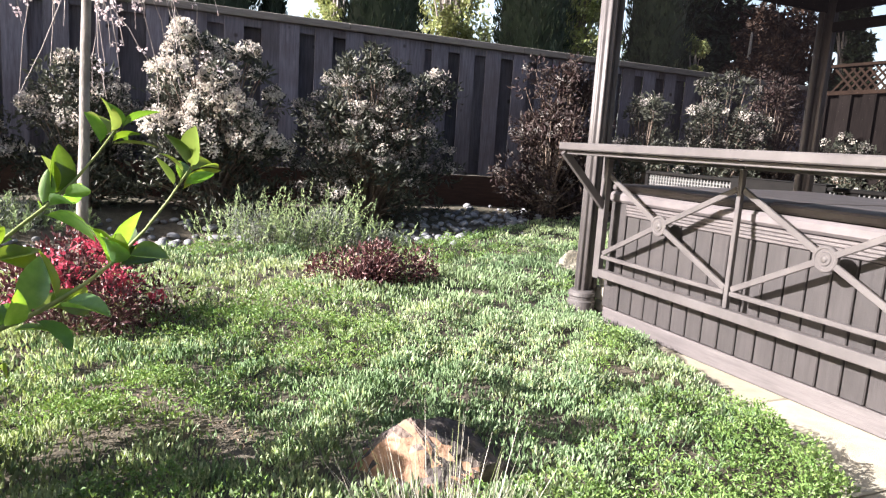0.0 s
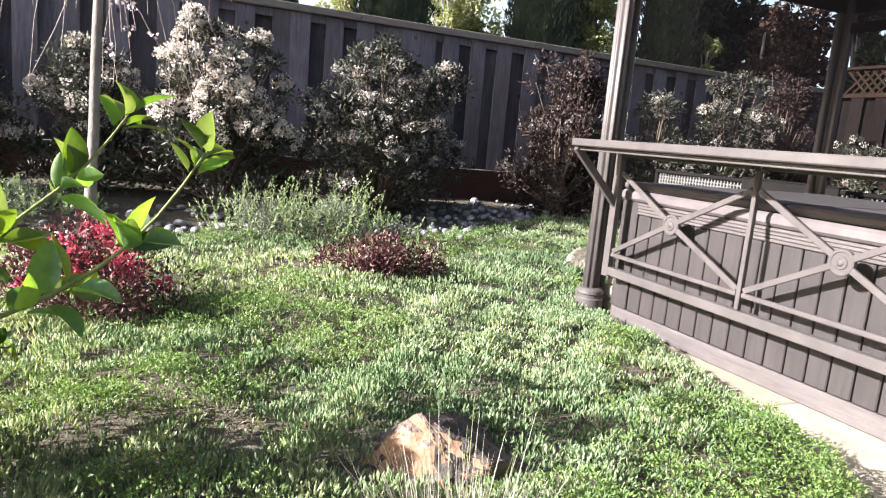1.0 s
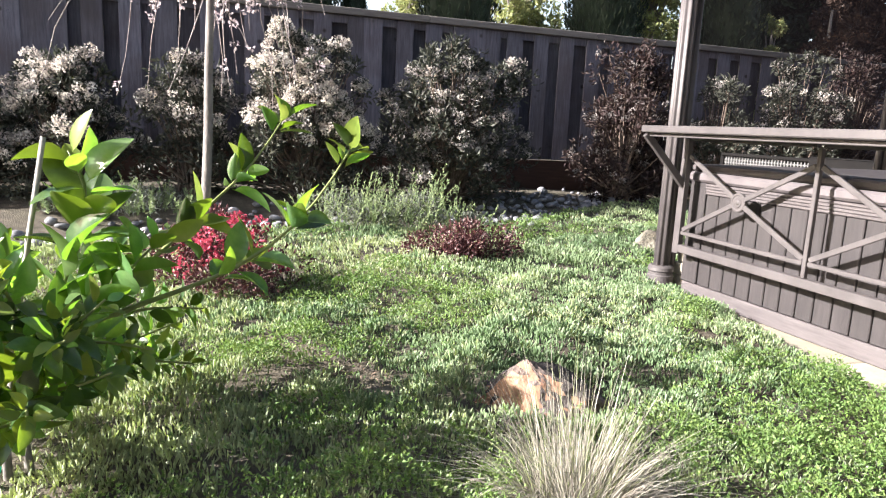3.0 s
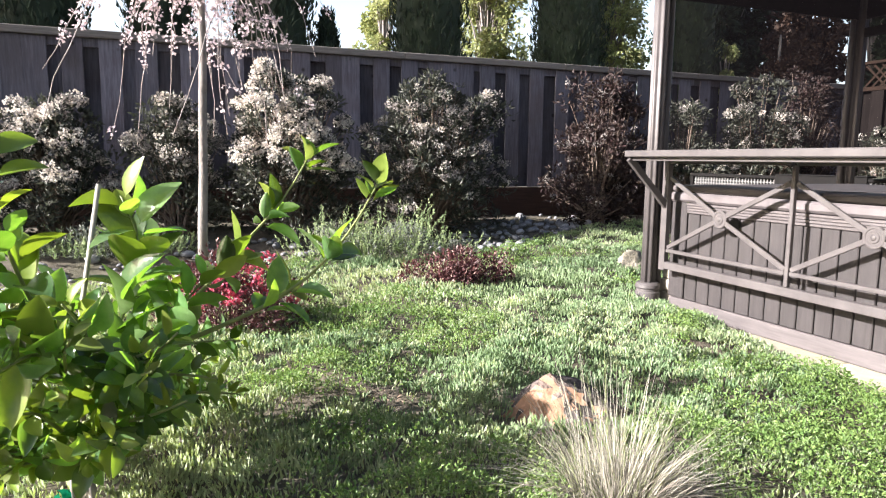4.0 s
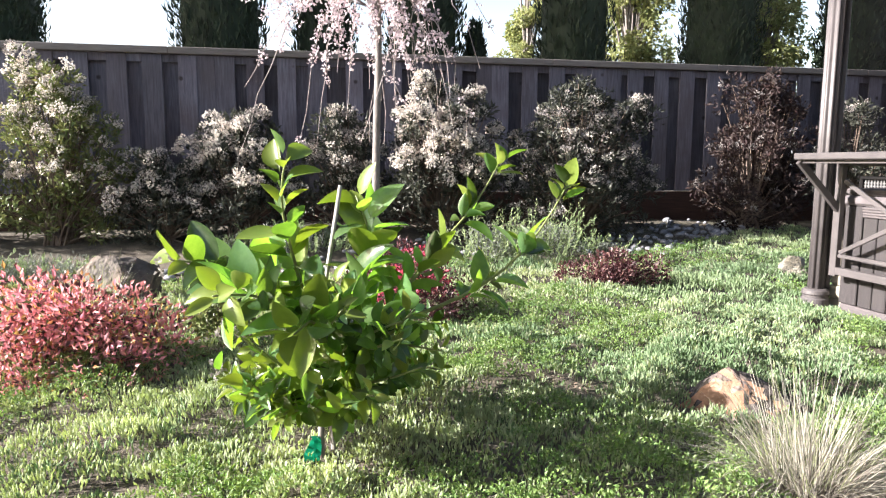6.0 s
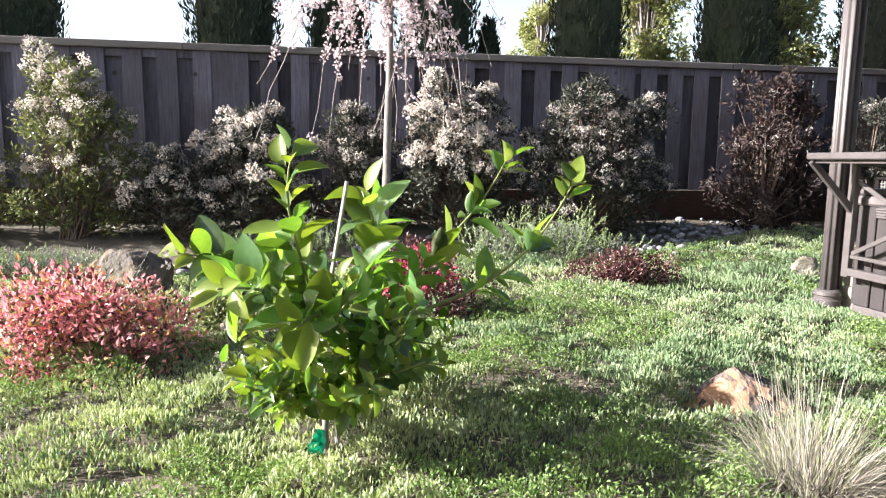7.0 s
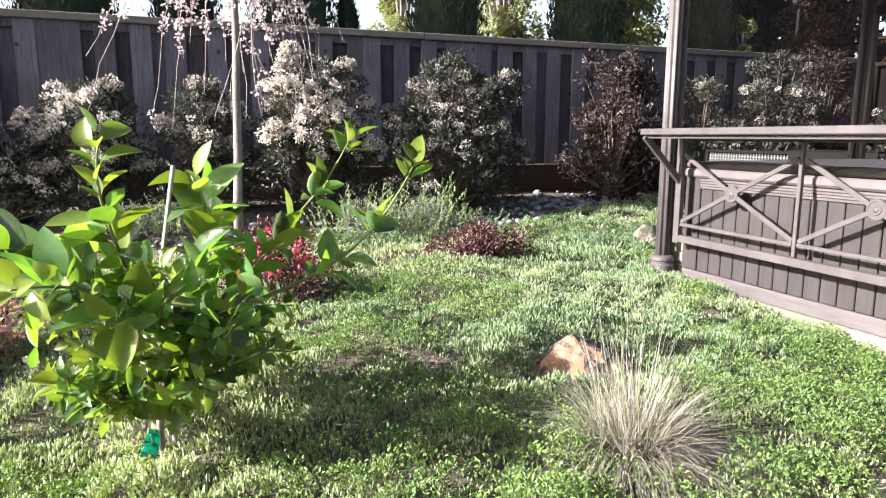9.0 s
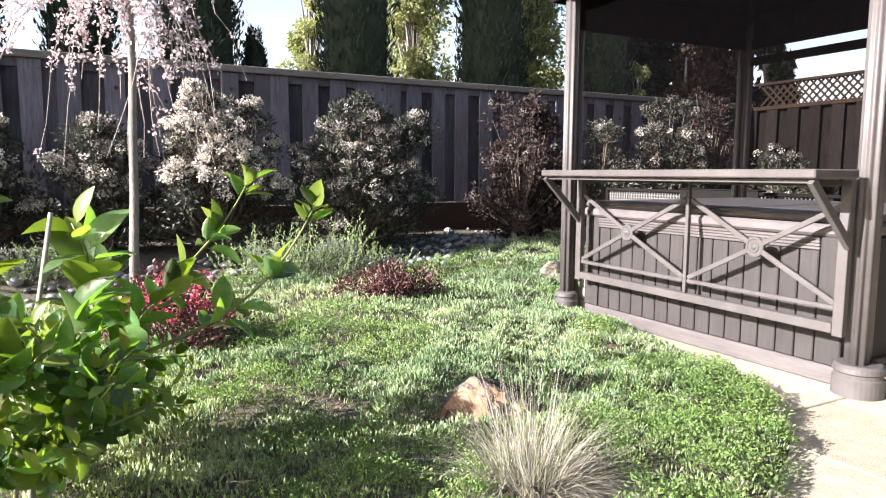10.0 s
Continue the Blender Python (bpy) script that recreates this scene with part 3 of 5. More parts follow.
for y0, y1 in ((1.257, 2.212), (2.248, 3.250)):
    wpart("middle_rail", box((PX - 0.012, y0, 0.442), (PX + 0.012, y1, 0.466), 0.003), M["bronze"], gazebo)
    wpart("top_rail", box((PX - 0.015, y0, 1.070), (PX + 0.015, y1, 1.103), 0.003), M["bronze"], gazebo)
for yc, ya, yb in ((2.766, 2.250, 3.246), (1.738, 1.259, 2.210)):
    zc = 0.718
    for ye, ze in ((ya, 0.972), (yb, 0.972), (ya, 0.474), (yb, 0.474)):
        d = Vector((0, ye - yc, ze - zc)).normalized() * 0.05
        wpart("cross_arm", bar_between((PX, yc + d.y, zc + d.z), (PX, ye, ze), 0.016, 0.030), M["bronze"], gazebo)
    bm = lathe(bmesh.new(), [(0.059, -0.012), (0.059, 0.006), (0.055, 0.010), (0.047, 0.010), (0.043, 0.006), (0.032, 0.006), (0.028, 0.011), (0.017, 0.011), (0.011, 0.016), (0.001, 0.018)], (0, 0), 28)
    bmesh.ops.transform(bm, matrix=Matrix.Translation((PX, yc, zc)) @ pose(0, 0, 0, 0, -90, 0), verts=bm.verts)
    wpart("rosette", bm, M["bronze"], gazebo, "round bronze rosette", False)
# counter shelf and its brackets
bm = bmesh.new()
add_box(bm, (2.600, 1.168, 1.113), (2.948, 3.298, 1.157), 0.006)
counter = wpart("counter_shelf", bm, M["bronze"], gazebo, "flat bronze bar shelf")
wpart("shelf_support", box((2.64, 1.19, 1.088), (2.665, 3.28, 1.111), 0.003), M["bronze"], counter)
for yb in (1.20, 3.272):
    wpart("bracket", bar_between((2.625, yb, 1.105), (2.955, yb, 0.775), 0.03, 0.045), M["bronze"], counter)

# ---- hot tub
spa = thing("hot_tub", (3.088, 3.33, 0.0), "taupe panelled hot tub with a pale rim and taupe cover", "hot tub", turn=0.9)
SX1, SY0 = 1.8, -2.02


def tub(name, lo, hi, bevel, mat, label=""):
    part(name, box(lo, hi, bevel), M[mat], spa, label)


tub("shell", (0.022, SY0 + 0.022, 0.03), (SX1 - 0.022, -0.022, 0.78), 0.0, "skirt")
tub("base_board", (-0.010, SY0, 0.004), (0.02, 0.0, 0.102), 0.006, "trim", "grooved taupe base board")
tub("base_board", (0.021, -0.02, 0.004), (SX1, 0.008, 0.102), 0.006, "trim")
tub("base_board", (0.021, SY0 - 0.008, 0.004), (SX1, SY0 + 0.02, 0.102), 0.006, "trim")
tub("corner_panel", (-0.012, -0.138, 0.105), (0.02, 0.012, 0.80), 0.006, "skirt")
tub("corner_panel", (-0.012, SY0 - 0.012, 0.105), (0.02, SY0 + 0.13, 0.80), 0.006, "skirt")
for i in range(15):
    y1 = -0.146 - 0.116 * i
    tub("skirt_panel", (-0.004, y1 - 0.108, 0.105), (0.018, y1, 0.722), 0.005, "skirt")
for k in range(4):
    tub("trim_strip", (-0.014 - 0.003 * k, SY0 + 0.132, 0.724 + 0.0185 * k), (0.018, -0.14, 0.7405 + 0.0185 * k), 0.004, "trim")
tub("rim", (-0.03, SY0 - 0.025, 0.802), (SX1 + 0.03, 0.025, 0.868), 0.016, "cover", "pale moulded rim")
for i in range(13):
    x0 = 0.03 + i * 0.135
    tub("skirt_panel", (x0, -0.018, 0.105), (x0 + 0.125, 0.004, 0.78), 0.005, "skirt")
tub("seal", (0.01, SY0 + 0.01, 0.864), (SX1 - 0.01, -0.01, 0.872), 0.0, "black")
for y0, y1 in ((SY0 - 0.02, -1.164), (-1.156, 0.02)):
    tub("cover_half", (-0.015, y0, 0.873), (SX1 + 0.03, y1, 0.918), 0.012, "cover_dark", "padded taupe vinyl cover half")
tub("cover_hinge", (0.05, -1.175, 0.915), (SX1 - 0.05, -1.145, 0.922), 0.003, "cover_dark")

# ---- woven bench beyond the hot tub
bench = thing("patio_bench", (5.75, 4.4, 0), "long woven patio bench with a pale perforated back", "bench")
for yb in (2.9, 4.4, 5.85):
    for xb in (5.53, 6.05):
        wpart("leg", box((xb - 0.025, yb - 0.025, 0.03 if yb < 3.5 else 0.0), (xb + 0.025, yb + 0.025, 0.93 if xb < 5.8 else 0.46), 0.004), M["black"], bench)
wpart("seat", box((5.56, 2.88, 0.40), (6.08, 5.88, 0.48), 0.012), M["black"], bench, "dark bench seat")
wpart("top_rail", box((5.49, 2.78, 0.915), (5.57, 5.86, 0.95), 0.008), M["black"], bench, "dark top rail")
bm = bmesh.new()
for z in np.arange(0.60, 0.905, 0.034):
    add_box(bm, (5.52, 2.93, z), (5.527, 5.82, z + 0.011))
for k, yv in enumerate(np.arange(2.93, 5.82, 0.042)):
    add_box(bm, (5.516, yv, 0.59), (5.531, yv + 0.014, 0.91))
tagged(wpart("woven_back", bm, M["mesh"], bench, "pale perforated weave"), kind="stuff")
# black sheet added close behind, for the dark seen through the holes
wpart("back_panel", box((5.536, 2.93, 0.58), (5.544, 5.82, 0.912), 0.002), M["black"], bench, "black sheet behind the weave, added so its holes look dark")
wpart("divider", box((5.505, 3.36, 0.48), (5.52, 3.47, 0.915), 0.003), M["black"], bench)
throw = thing("bench_throw", (5.53, 4.12, 0.56), "dark cloth throw hung over the bench back", "throw")
wpart("cloth", box((5.475, 3.62, 0.66), (5.487, 4.62, 0.965), 0.003), M["black"], throw)
wpart("fold", box((5.475, 3.62, 0.953), (5.60, 4.62, 0.971), 0.004), M["black"], throw)

# ---- pale blocks behind the front post
for k, (bx, by, bz) in enumerate(((3.30, 3.50, 0.0), (3.30, 3.51, 0.095), (3.31, 3.495, 0.19))):
    block = thing("stone_block", (bx, by, bz), "pale cream stone block stacked beside the gazebo post", "stone", "stacked stone blocks")
    part("block", box((-0.1, -0.075, 0.0), (0.1, 0.075, 0.093), 0.008), M["rock_pale"], block)


# ---- ground cover
def in_lawn(x, y):
    """Where the succulent mat grows: above zero inside, in metres from its edge."""
    d = -paved(x, y) - 0.05 + 0.10 * wave(x, y, 5.0, 3.0) + 0.07 * wave(x, y, 11.0, 1.0)
    d = np.minimum(d, creek_y(x) - 0.42 - y + 0.08 * wave(x, y, 4.0))
    d = np.minimum(d, np.interp(y, [-1, 3.3, 3.9, 6.5], [9, 9, 3.5, 5.8]) - x)
    return np.minimum(d, x + 4.5)


def bare(x, y):
    """One at bare soil patches."""
    b = np.exp(-(((x - 0.55) / 0.19) ** 2 + ((y - 2.06) / 0.13) ** 2)) + 0.5 * np.exp(-(((x - 0.25) / 0.12) ** 2 + ((y - 2.65) / 0.16) ** 2))
    b = b + 0.8 * np.exp(-(((x + 1.68) / 0.22) ** 2 + ((y - 1.85) / 0.32) ** 2)) + 0.5 * np.exp(-(((x + 1.0) / 0.3) ** 2 + ((y - 2.9) / 0.3) ** 2))
    return b


def scatter(density, x0, x1, y0, y1):
    n = int(density * (x1 - x0) * (y1 - y0))
    return rng.uniform(x0, x1, n), rng.uniform(y0, y1, n)


def mat_share(x, y):
    """How far the small-leaved green mat takes over from the upright succulent."""
    s = 0.9 * np.exp(-(((x - 0.75) / 0.5) ** 2 + ((y - 3.45) / 0.35) ** 2)) + 0.9 * np.exp(-(((x - 0.2) / 0.35) ** 2 + ((y - 2.35) / 0.22) ** 2))
    s = s + 0.5 * np.clip((1.45 - y) / 0.3, 0, 1) * np.clip((x + 0.4) / 0.3, 0, 1) + 0.8 * np.exp(-(((x - 2.4) / 0.5) ** 2 + ((y - 1.3) / 0.4) ** 2))
    s = s + 0.6 * np.exp(-(((x - 3.3) / 0.7) ** 2 + ((y - 5.6) / 0.3) ** 2)) + 0.35 * (wave(x, y, 2.3, 5.0) > 0.55)
    return s


def mound(x, y):
    return 0.55 + 0.38 * wave(x, y, 4.3, 0.6) + 0.34 * wave(x, y, 9.7, 2.2)


def sunlit_share(x, y):
    """How far the straw-tipped yellower succulent, its colour brightened for sunlight, takes over."""
    s = np.interp(x, [-2.5, -0.6, 0.6, 1.6, 3.0], [1.0, 1.0, 0.5, 0.26, 0.12]) + 0.35 * wave(x, y, 1.9, 4.0)
    return s + 0.5 * np.exp(-(((x - 1.2) / 0.7) ** 2 + ((y - 4.6) / 0.5) ** 2))


tufted = {"finger": ([], [], [], [0]), "finger_sunlit": ([], [], [], [0])}
mv, mf = [], []
cm = 0
for tufts, per, x0, x1, y0, y1, size in ((930, 10, -2.3, 3.0, 0.3, 3.3, 0.83), (310, 8, -4.5, 5.6, 3.3, 6.8, 1.16), (240, 11, -4.5, -2.3, 0.3, 3.3, 1.1)):
    # tufts: each a fan of fingers round its own heart
    X, Y = scatter(tufts, x0, x1, y0, y1)
    share, b = mat_share(X, Y), bare(X, Y)
    d = in_lawn(X, Y)
    keep = (d > 0) & (rng.uniform(0, 1, len(X)) > b * 0.95) & (np.hypot((X - 1.12) / 0.24, (Y - 1.62) / 0.17) > 1) & (np.hypot(X - 0.93, Y - 0.92) > 0.23)
    X, Y, share, d = X[keep], Y[keep], share[keep], d[keep]
    hgt = np.clip(mound(X, Y), 0.0, 1.3) * np.clip(d / 0.3, 0.1, 1.0)
    low = ground_z(X, Y) + 0.012 + 0.078 * hgt ** 1.3 + 0.024 * wave(X, Y, 14.0, 1.1) + 0.012 * wave(X, Y, 27.0, 0.4) + rng.uniform(0, 0.022, len(X))
    tall = rng.uniform(0, 1, len(X)) > share
    wide = size * rng.uniform(0.03, 0.062, len(X))
    dry = rng.uniform(0, 1, len(X)) < sunlit_share(X, Y)
    for key, own in (("finger", tall & ~dry), ("finger_sunlit", tall & dry)):
        fv, fq, ft, cf = tufted[key]
        k = np.repeat(np.flatnonzero(own), per)
        n = len(k)
        a, q = rng.uniform(0, 2 * math.pi, n), np.sqrt(rng.uniform(0, 1, n))
        out = np.stack([np.cos(a), np.sin(a), np.zeros(n)], 1) * q[:, None]
        base = np.stack([X[k], Y[k], low[k] - 0.018 - 0.02 * q ** 2], 1) + out * wide[k][:, None]
        way = out * 0.5 + [0, 0, 1.0] + rng.normal(0, 0.2, (n, 3))
        v, f, t = fingers(base, way, size * rng.uniform(0.024, 0.046, n) * (0.85 + 0.3 * hgt[k]), size * rng.uniform(0.0036, 0.0056, n))
        fv.append(v), fq.append(f + cf[0]), ft.append(t + cf[0])
        cf[0] += len(v)
    # the small-leaved mat, in little domes
    k = np.repeat(np.flatnonzero(~tall), per * 2)
    n = len(k)
    a, q = rng.uniform(0, 2 * math.pi, n), np.sqrt(rng.uniform(0, 1, n))
    out = np.stack([np.cos(a), np.sin(a), np.zeros(n)], 1) * q[:, None]
    base = np.stack([X[k], Y[k], low[k] + 0.055 * (1 - q ** 2) * rng.uniform(0.6, 1.0, n)], 1) + out * (wide[k] * 1.35)[:, None]
    way = out + [0, 0, 0.7] + rng.normal(0, 0.5, (n, 3))
    v, f = leaves(base, way, rng.normal(0, 0.5, (n, 3)) + [0, 0, 1], size * rng.uniform(0.015, 0.026, n), size * rng.uniform(0.008, 0.013, n))
    mv.append(v), mf.append(f + cm)
    cm += len(v)
for key, lab in (("finger", "dense blue-green finger-leaved succulent groundcover"), ("finger_sunlit", "yellow-green finger-leaved succulent groundcover, colour brightened for sunlight")):
    fv, fq, ft, cf = tufted[key]
    tagged(new("succulent_groundcover", raw_mesh("succulent_groundcover", np.concatenate(fv), [np.concatenate(fq), np.concatenate(ft)], M[key])),
           lab, "groundcover", kind="stuff")
tagged(new("leafy_groundcover", raw_mesh("leafy_groundcover", np.concatenate(mv), [np.concatenate(mf)], M["mat"])),
       "low bright green small-leaved groundcover mat", "groundcover", kind="stuff")


# bark chips and dry bits on the bare patches
X, Y = scatter(900, -2.4, 1.2, 1.2, 3.4)
keep = (rng.uniform(0, 1, len(X)) < np.clip(bare(X, Y), 0, 1)) & (in_lawn(X, Y) > 0.1)
X, Y = X[keep], Y[keep]
n = len(X)
v, f = leaves(np.stack([X, Y, ground_z(X, Y) + rng.uniform(0.004, 0.02, n)], 1), rng.normal(0, 1, (n, 3)) * [1, 1, 0.2], rng.normal(0, 0.3, (n, 3)) + [0, 0, 1], rng.uniform(0.012, 0.04, n), rng.uniform(0.006, 0.014, n))
tagged(new("bark_mulch", raw_mesh("bark_mulch", v, [f], M["chip"])), "scattered brown bark chips on bare soil", "mulch", kind="stuff")


# ---- flowering shrubs along the fence
def sphere_dirs(n):
    return unit(rng.normal(0, 1, (n, 3)))


def lobes(n, rx, ry, h, low=0.25):
    """Centres and radii of the clumps that make up a low shrub's uneven crown."""
    c = []
    for i in range(n):
        a, u = rng.uniform(0, 2 * math.pi), rng.uniform(low, 1.0)
        s = math.sqrt(max(0.05, 1 - (u - 0.35) ** 2 / 0.48)) * rng.uniform(0.2, 0.85)
        c.append((rx * s * math.cos(a), ry * s * math.sin(a), h * u * rng.uniform(0.78, 0.92), rng.uniform(0.16, 0.26) * (rx + ry) * 0.62))
    return np.array(c)


def shrub_lobes(n, rx, ry, h):
    """Many small clumps of a loose shrub: broad and leafy at the ground, ragged above, with single shoots standing out."""
    c = []
    p1, p2 = rng.uniform(0, 6.3, 2)
    for i in range(int(n * 2.4)):
        a, q = rng.uniform(0, 2 * math.pi), rng.uniform(0.03, 1.0) ** 0.85
        tall = h * (0.80 + 0.13 * math.sin(2 * a + p1) + 0.09 * math.sin(5 * a + p2))
        wide = (1.0 - 0.40 * max(0.0, q - 0.45) / 0.55) * (1.0 + 0.16 * math.sin(3 * a + p2) + 0.12 * math.sin(9 * q + p1))
        u = math.sqrt(rng.uniform(0.08, 1.0)) * wide
        c.append((rx * u * math.cos(a), ry * u * math.sin(a), max(0.06, tall * q), rng.uniform(0.06, 0.145)))
    for i in range(max(5, n // 3)):
        a, u = rng.uniform(0, 2 * math.pi), rng.uniform(0, 0.7)
        c.append((rx * u * math.cos(a), ry * u * math.sin(a), h * rng.uniform(0.78, 1.0) - 0.3 * u * u * h, rng.uniform(0.045, 0.085)))
    return np.array(c)


def stems(name, c, parent, mat, r=0.012, root=0.06, label=""):
    bm = bmesh.new()
    for x, y, z, _ in c:
        a = (rng.normal(0, root), rng.normal(0, root), -0.03)
        mid = (x * 0.4, y * 0.4, z * 0.5)
        tube(bm, [a, mid, (x, y, z)], [r, r * 0.7, r * 0.3], 5)
    return part(name, bm, mat, parent, label)


def crown(name, c, per, length, width, mat, parent, label="", spread=1.0, up=0.4):
    n = per * len(c)
    k = np.repeat(np.arange(len(c)), per)
    d = sphere_dirs(n)
    r = c[k, 3:4] * rng.uniform(0.35, 1.05, (n, 1)) ** 0.6 * spread
    base = c[k, :3] + d * r
    base[:, 2] = np.maximum(base[:, 2], 0.02)
    way = d + rng.normal(0, 0.5, (n, 3)) + [0, 0, up]
    v, f = leaves(base, way, d + rng.normal(0, 0.6, (n, 3)), rng.uniform(0.7, 1.25, n) * length, rng.uniform(0.8, 1.2, n) * width)
    ob = new(name, raw_mesh(name, v, [f], mat))
    ob.parent = parent
    return tagged(ob, label)


def blossom_heads(name, centres, radius, per, petal, mat, parent, label=""):
    """Domed flower heads, each a cluster of small petals."""
    m = len(centres)
    n = m * per
    k = np.repeat(np.arange(m), per)
    d = sphere_dirs(n)
    d[:, 2] = d[:, 2] * 0.85 + 0.1
    rr = np.asarray(radius).reshape(-1, 1)[k] if np.ndim(radius) else radius
    base = centres[k] + d * rr * rng.uniform(0.55, 1.0, (n, 1))
    v, f = leaves(base, d + rng.normal(0, 0.7, (n, 3)), d + rng.normal(0, 0.5, (n, 3)), rng.uniform(0.7, 1.3, n) * petal, rng.uniform(0.7, 1.2, n) * petal, 0.2, 0.1)
    ob = new(name, raw_mesh(name, v, [f], mat))
    ob.parent = parent
    return tagged(ob, label)


def flowering_shrub(x, y, rx, ry, h, label, leaf="shrub", heads=60, dull=0.3, n_lobes=22, per=52, top_only=0.35):
    s = thing("flowering_shrub", (x, y, float(ground_z(x, y))), label, "shrub", "shrubs along the fence")
    c = shrub_lobes(n_lobes, rx, ry, h)
    stems("stem", c, s, M["twig"], 0.014)
    crown("foliage", c, per, 0.075, 0.028, M[leaf], s, "", 1.2)
    if heads:
        # heads sit in loose groups on some of the clumps
        bearing = np.flatnonzero(rng.uniform(0, 1, len(c)) < 0.62)
        k = bearing[rng.integers(0, len(bearing), heads * 12)]
        d = sphere_dirs(heads * 12)
        d[:, 2] = np.abs(d[:, 2]) * 0.9
        d = unit(d + [-0.15, -0.3, 0.0])
        p = c[k, :3] + d * c[k, 3:4] * rng.uniform(1.05, 1.45, (len(k), 1))
        gap = np.linalg.norm(p[:, None, :] - c[None, :, :3], axis=2) / c[None, :, 3]
        p = p[(gap.min(1) > 0.92) & (p[:, 2] > top_only * h)][:heads]
        cut = int(len(p) * (1 - dull))
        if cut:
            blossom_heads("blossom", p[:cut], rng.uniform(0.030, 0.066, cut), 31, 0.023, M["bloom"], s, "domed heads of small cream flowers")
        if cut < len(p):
            blossom_heads("blossom", p[cut:], rng.uniform(0.030, 0.064, len(p) - cut), 25, 0.022, M["bloom_dull"], s, "pinkish flower heads, some fading, some greyed for shade")
    return s


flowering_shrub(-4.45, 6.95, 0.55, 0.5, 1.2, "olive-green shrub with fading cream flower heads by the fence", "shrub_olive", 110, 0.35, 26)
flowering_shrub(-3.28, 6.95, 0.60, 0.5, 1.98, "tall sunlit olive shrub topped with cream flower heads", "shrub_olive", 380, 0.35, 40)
flowering_shrub(-2.2, 6.9, 0.5, 0.42, 0.95, "low dark shrub with taupe and cream flower heads", "shrub", 240, 0.45, 26)
flowering_shrub(-1.42, 6.95, 0.56, 0.48, 1.42, "dark evergreen shrub crowded with pinkish-cream flower heads", "shrub", 560, 0.3, 36)
flowering_shrub(-0.26, 7.1, 0.56, 0.45, 1.4, "dark evergreen shrub with scattered taupe flower heads", "shrub", 300, 0.6, 32)
flowering_shrub(0.90, 6.95, 0.78, 0.55, 1.72, "dark evergreen shrub covered in bright cream flower heads", "shrub", 900, 0.2, 50)
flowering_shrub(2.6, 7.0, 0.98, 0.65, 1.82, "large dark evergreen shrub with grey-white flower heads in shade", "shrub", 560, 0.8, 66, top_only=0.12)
# takes the dark bronze leaf so that it looks shaded
flowering_shrub(5.0, 7.1, 0.66, 0.5, 1.42, "low shrub with leaves and taupe flower heads coloured dark for shade", "shrub_red", 45, 1.0, 30, top_only=0.2)
flowering_shrub(5.4, 7.4, 0.72, 0.42, 2.15, "bronze-red leaved shrub with a few flower heads greyed for shade", "shrub_red", 24, 0.9, 48)
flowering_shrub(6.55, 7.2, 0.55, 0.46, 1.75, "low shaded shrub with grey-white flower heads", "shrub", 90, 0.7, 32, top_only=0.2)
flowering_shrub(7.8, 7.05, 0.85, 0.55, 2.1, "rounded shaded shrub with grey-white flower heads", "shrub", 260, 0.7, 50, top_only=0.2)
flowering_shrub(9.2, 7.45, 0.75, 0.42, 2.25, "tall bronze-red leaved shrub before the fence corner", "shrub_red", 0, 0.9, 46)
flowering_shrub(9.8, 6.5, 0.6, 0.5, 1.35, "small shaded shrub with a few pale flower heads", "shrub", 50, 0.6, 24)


# ---- trees behind the fence
def cypress_tree(x, y, r, h, label):
    t = thing("cypress_tree", (x, y, float(ground_z(x, y))), label, "tree", "columnar cypresses behind the fence")
    part("trunk", tube(bmesh.new(), [(0, 0, -0.05), (0.02, 0.01, h * 0.5), (0, 0, h * 0.9)], [0.11, 0.07, 0.02], 8), M["twig"], t)
    n = int((8500 if -6 < x < 9 else 2500) * r / 0.65)
    z = 1.6 + (h - 1.7) * rng.uniform(0, 1, n) ** 2.2
    a = rng.uniform(0, 2 * math.pi, n)
    prof = r * np.clip(1.05 - (z / h) ** 7, 0.05, 1) * np.clip(z / 0.6, 0.5, 1)
    rr = prof * (0.93 + 0.07 * np.sin(a * 5 + z * 1.3) + 0.05 * np.sin(a * 11 - z * 3.1)) * rng.uniform(0.72, 1.03, n)
    base = np.stack([rr * np.cos(a), rr * np.sin(a), z], 1)
    out = np.stack([np.cos(a), np.sin(a), np.zeros(n)], 1)
    way = out * 0.4 + [0, 0, 1.0] + rng.normal(0, 0.25, (n, 3))
    v, f = leaves(base, way, out + rng.normal(0, 0.4, (n, 3)), rng.uniform(0.06, 0.13, n) * (1 + z / 7), rng.uniform(0.018, 0.032, n) * (1 + z / 4))
    core = lathe(bmesh.new(), [(r * 0.45, 0.3), (r * 0.78, 0.8), (r * 0.78, h * 0.75), (r * 0.6, h * 0.9), (0.03, h * 0.97)], (0, 0), 18)
    part("inner_crown", core, M["cypress"], t, smooth=True)
    ob = new("crown", raw_mesh("crown", v, [f], M["cypress"]))
    ob.parent = t
    return t


# the two at x -11.4 and -8.3 are unseen, added to cast shade
for cx, cy, cr, ch in ((-11.4, 10.0, 0.66, 12.0), (-8.3, 10.0, 0.66, 12.0), (-5.02, 10.0, 0.68, 11.5), (-1.96, 10.0, 0.71, 11.5), (-0.42, 10.3, 0.52, 11.0), (1.13, 10.0, 0.65, 10.5), (3.63, 10.0, 0.67, 11.8), (6.29, 10.0, 0.70, 11.5), (8.95, 10.0, 0.62, 11.5)):
    cypress_tree(cx, cy, cr, ch, "dark green columnar cypress standing behind the fence")
cypress_tree(1.98, 10.1, 0.2, 3.1, "small dark young cypress just above the fence")


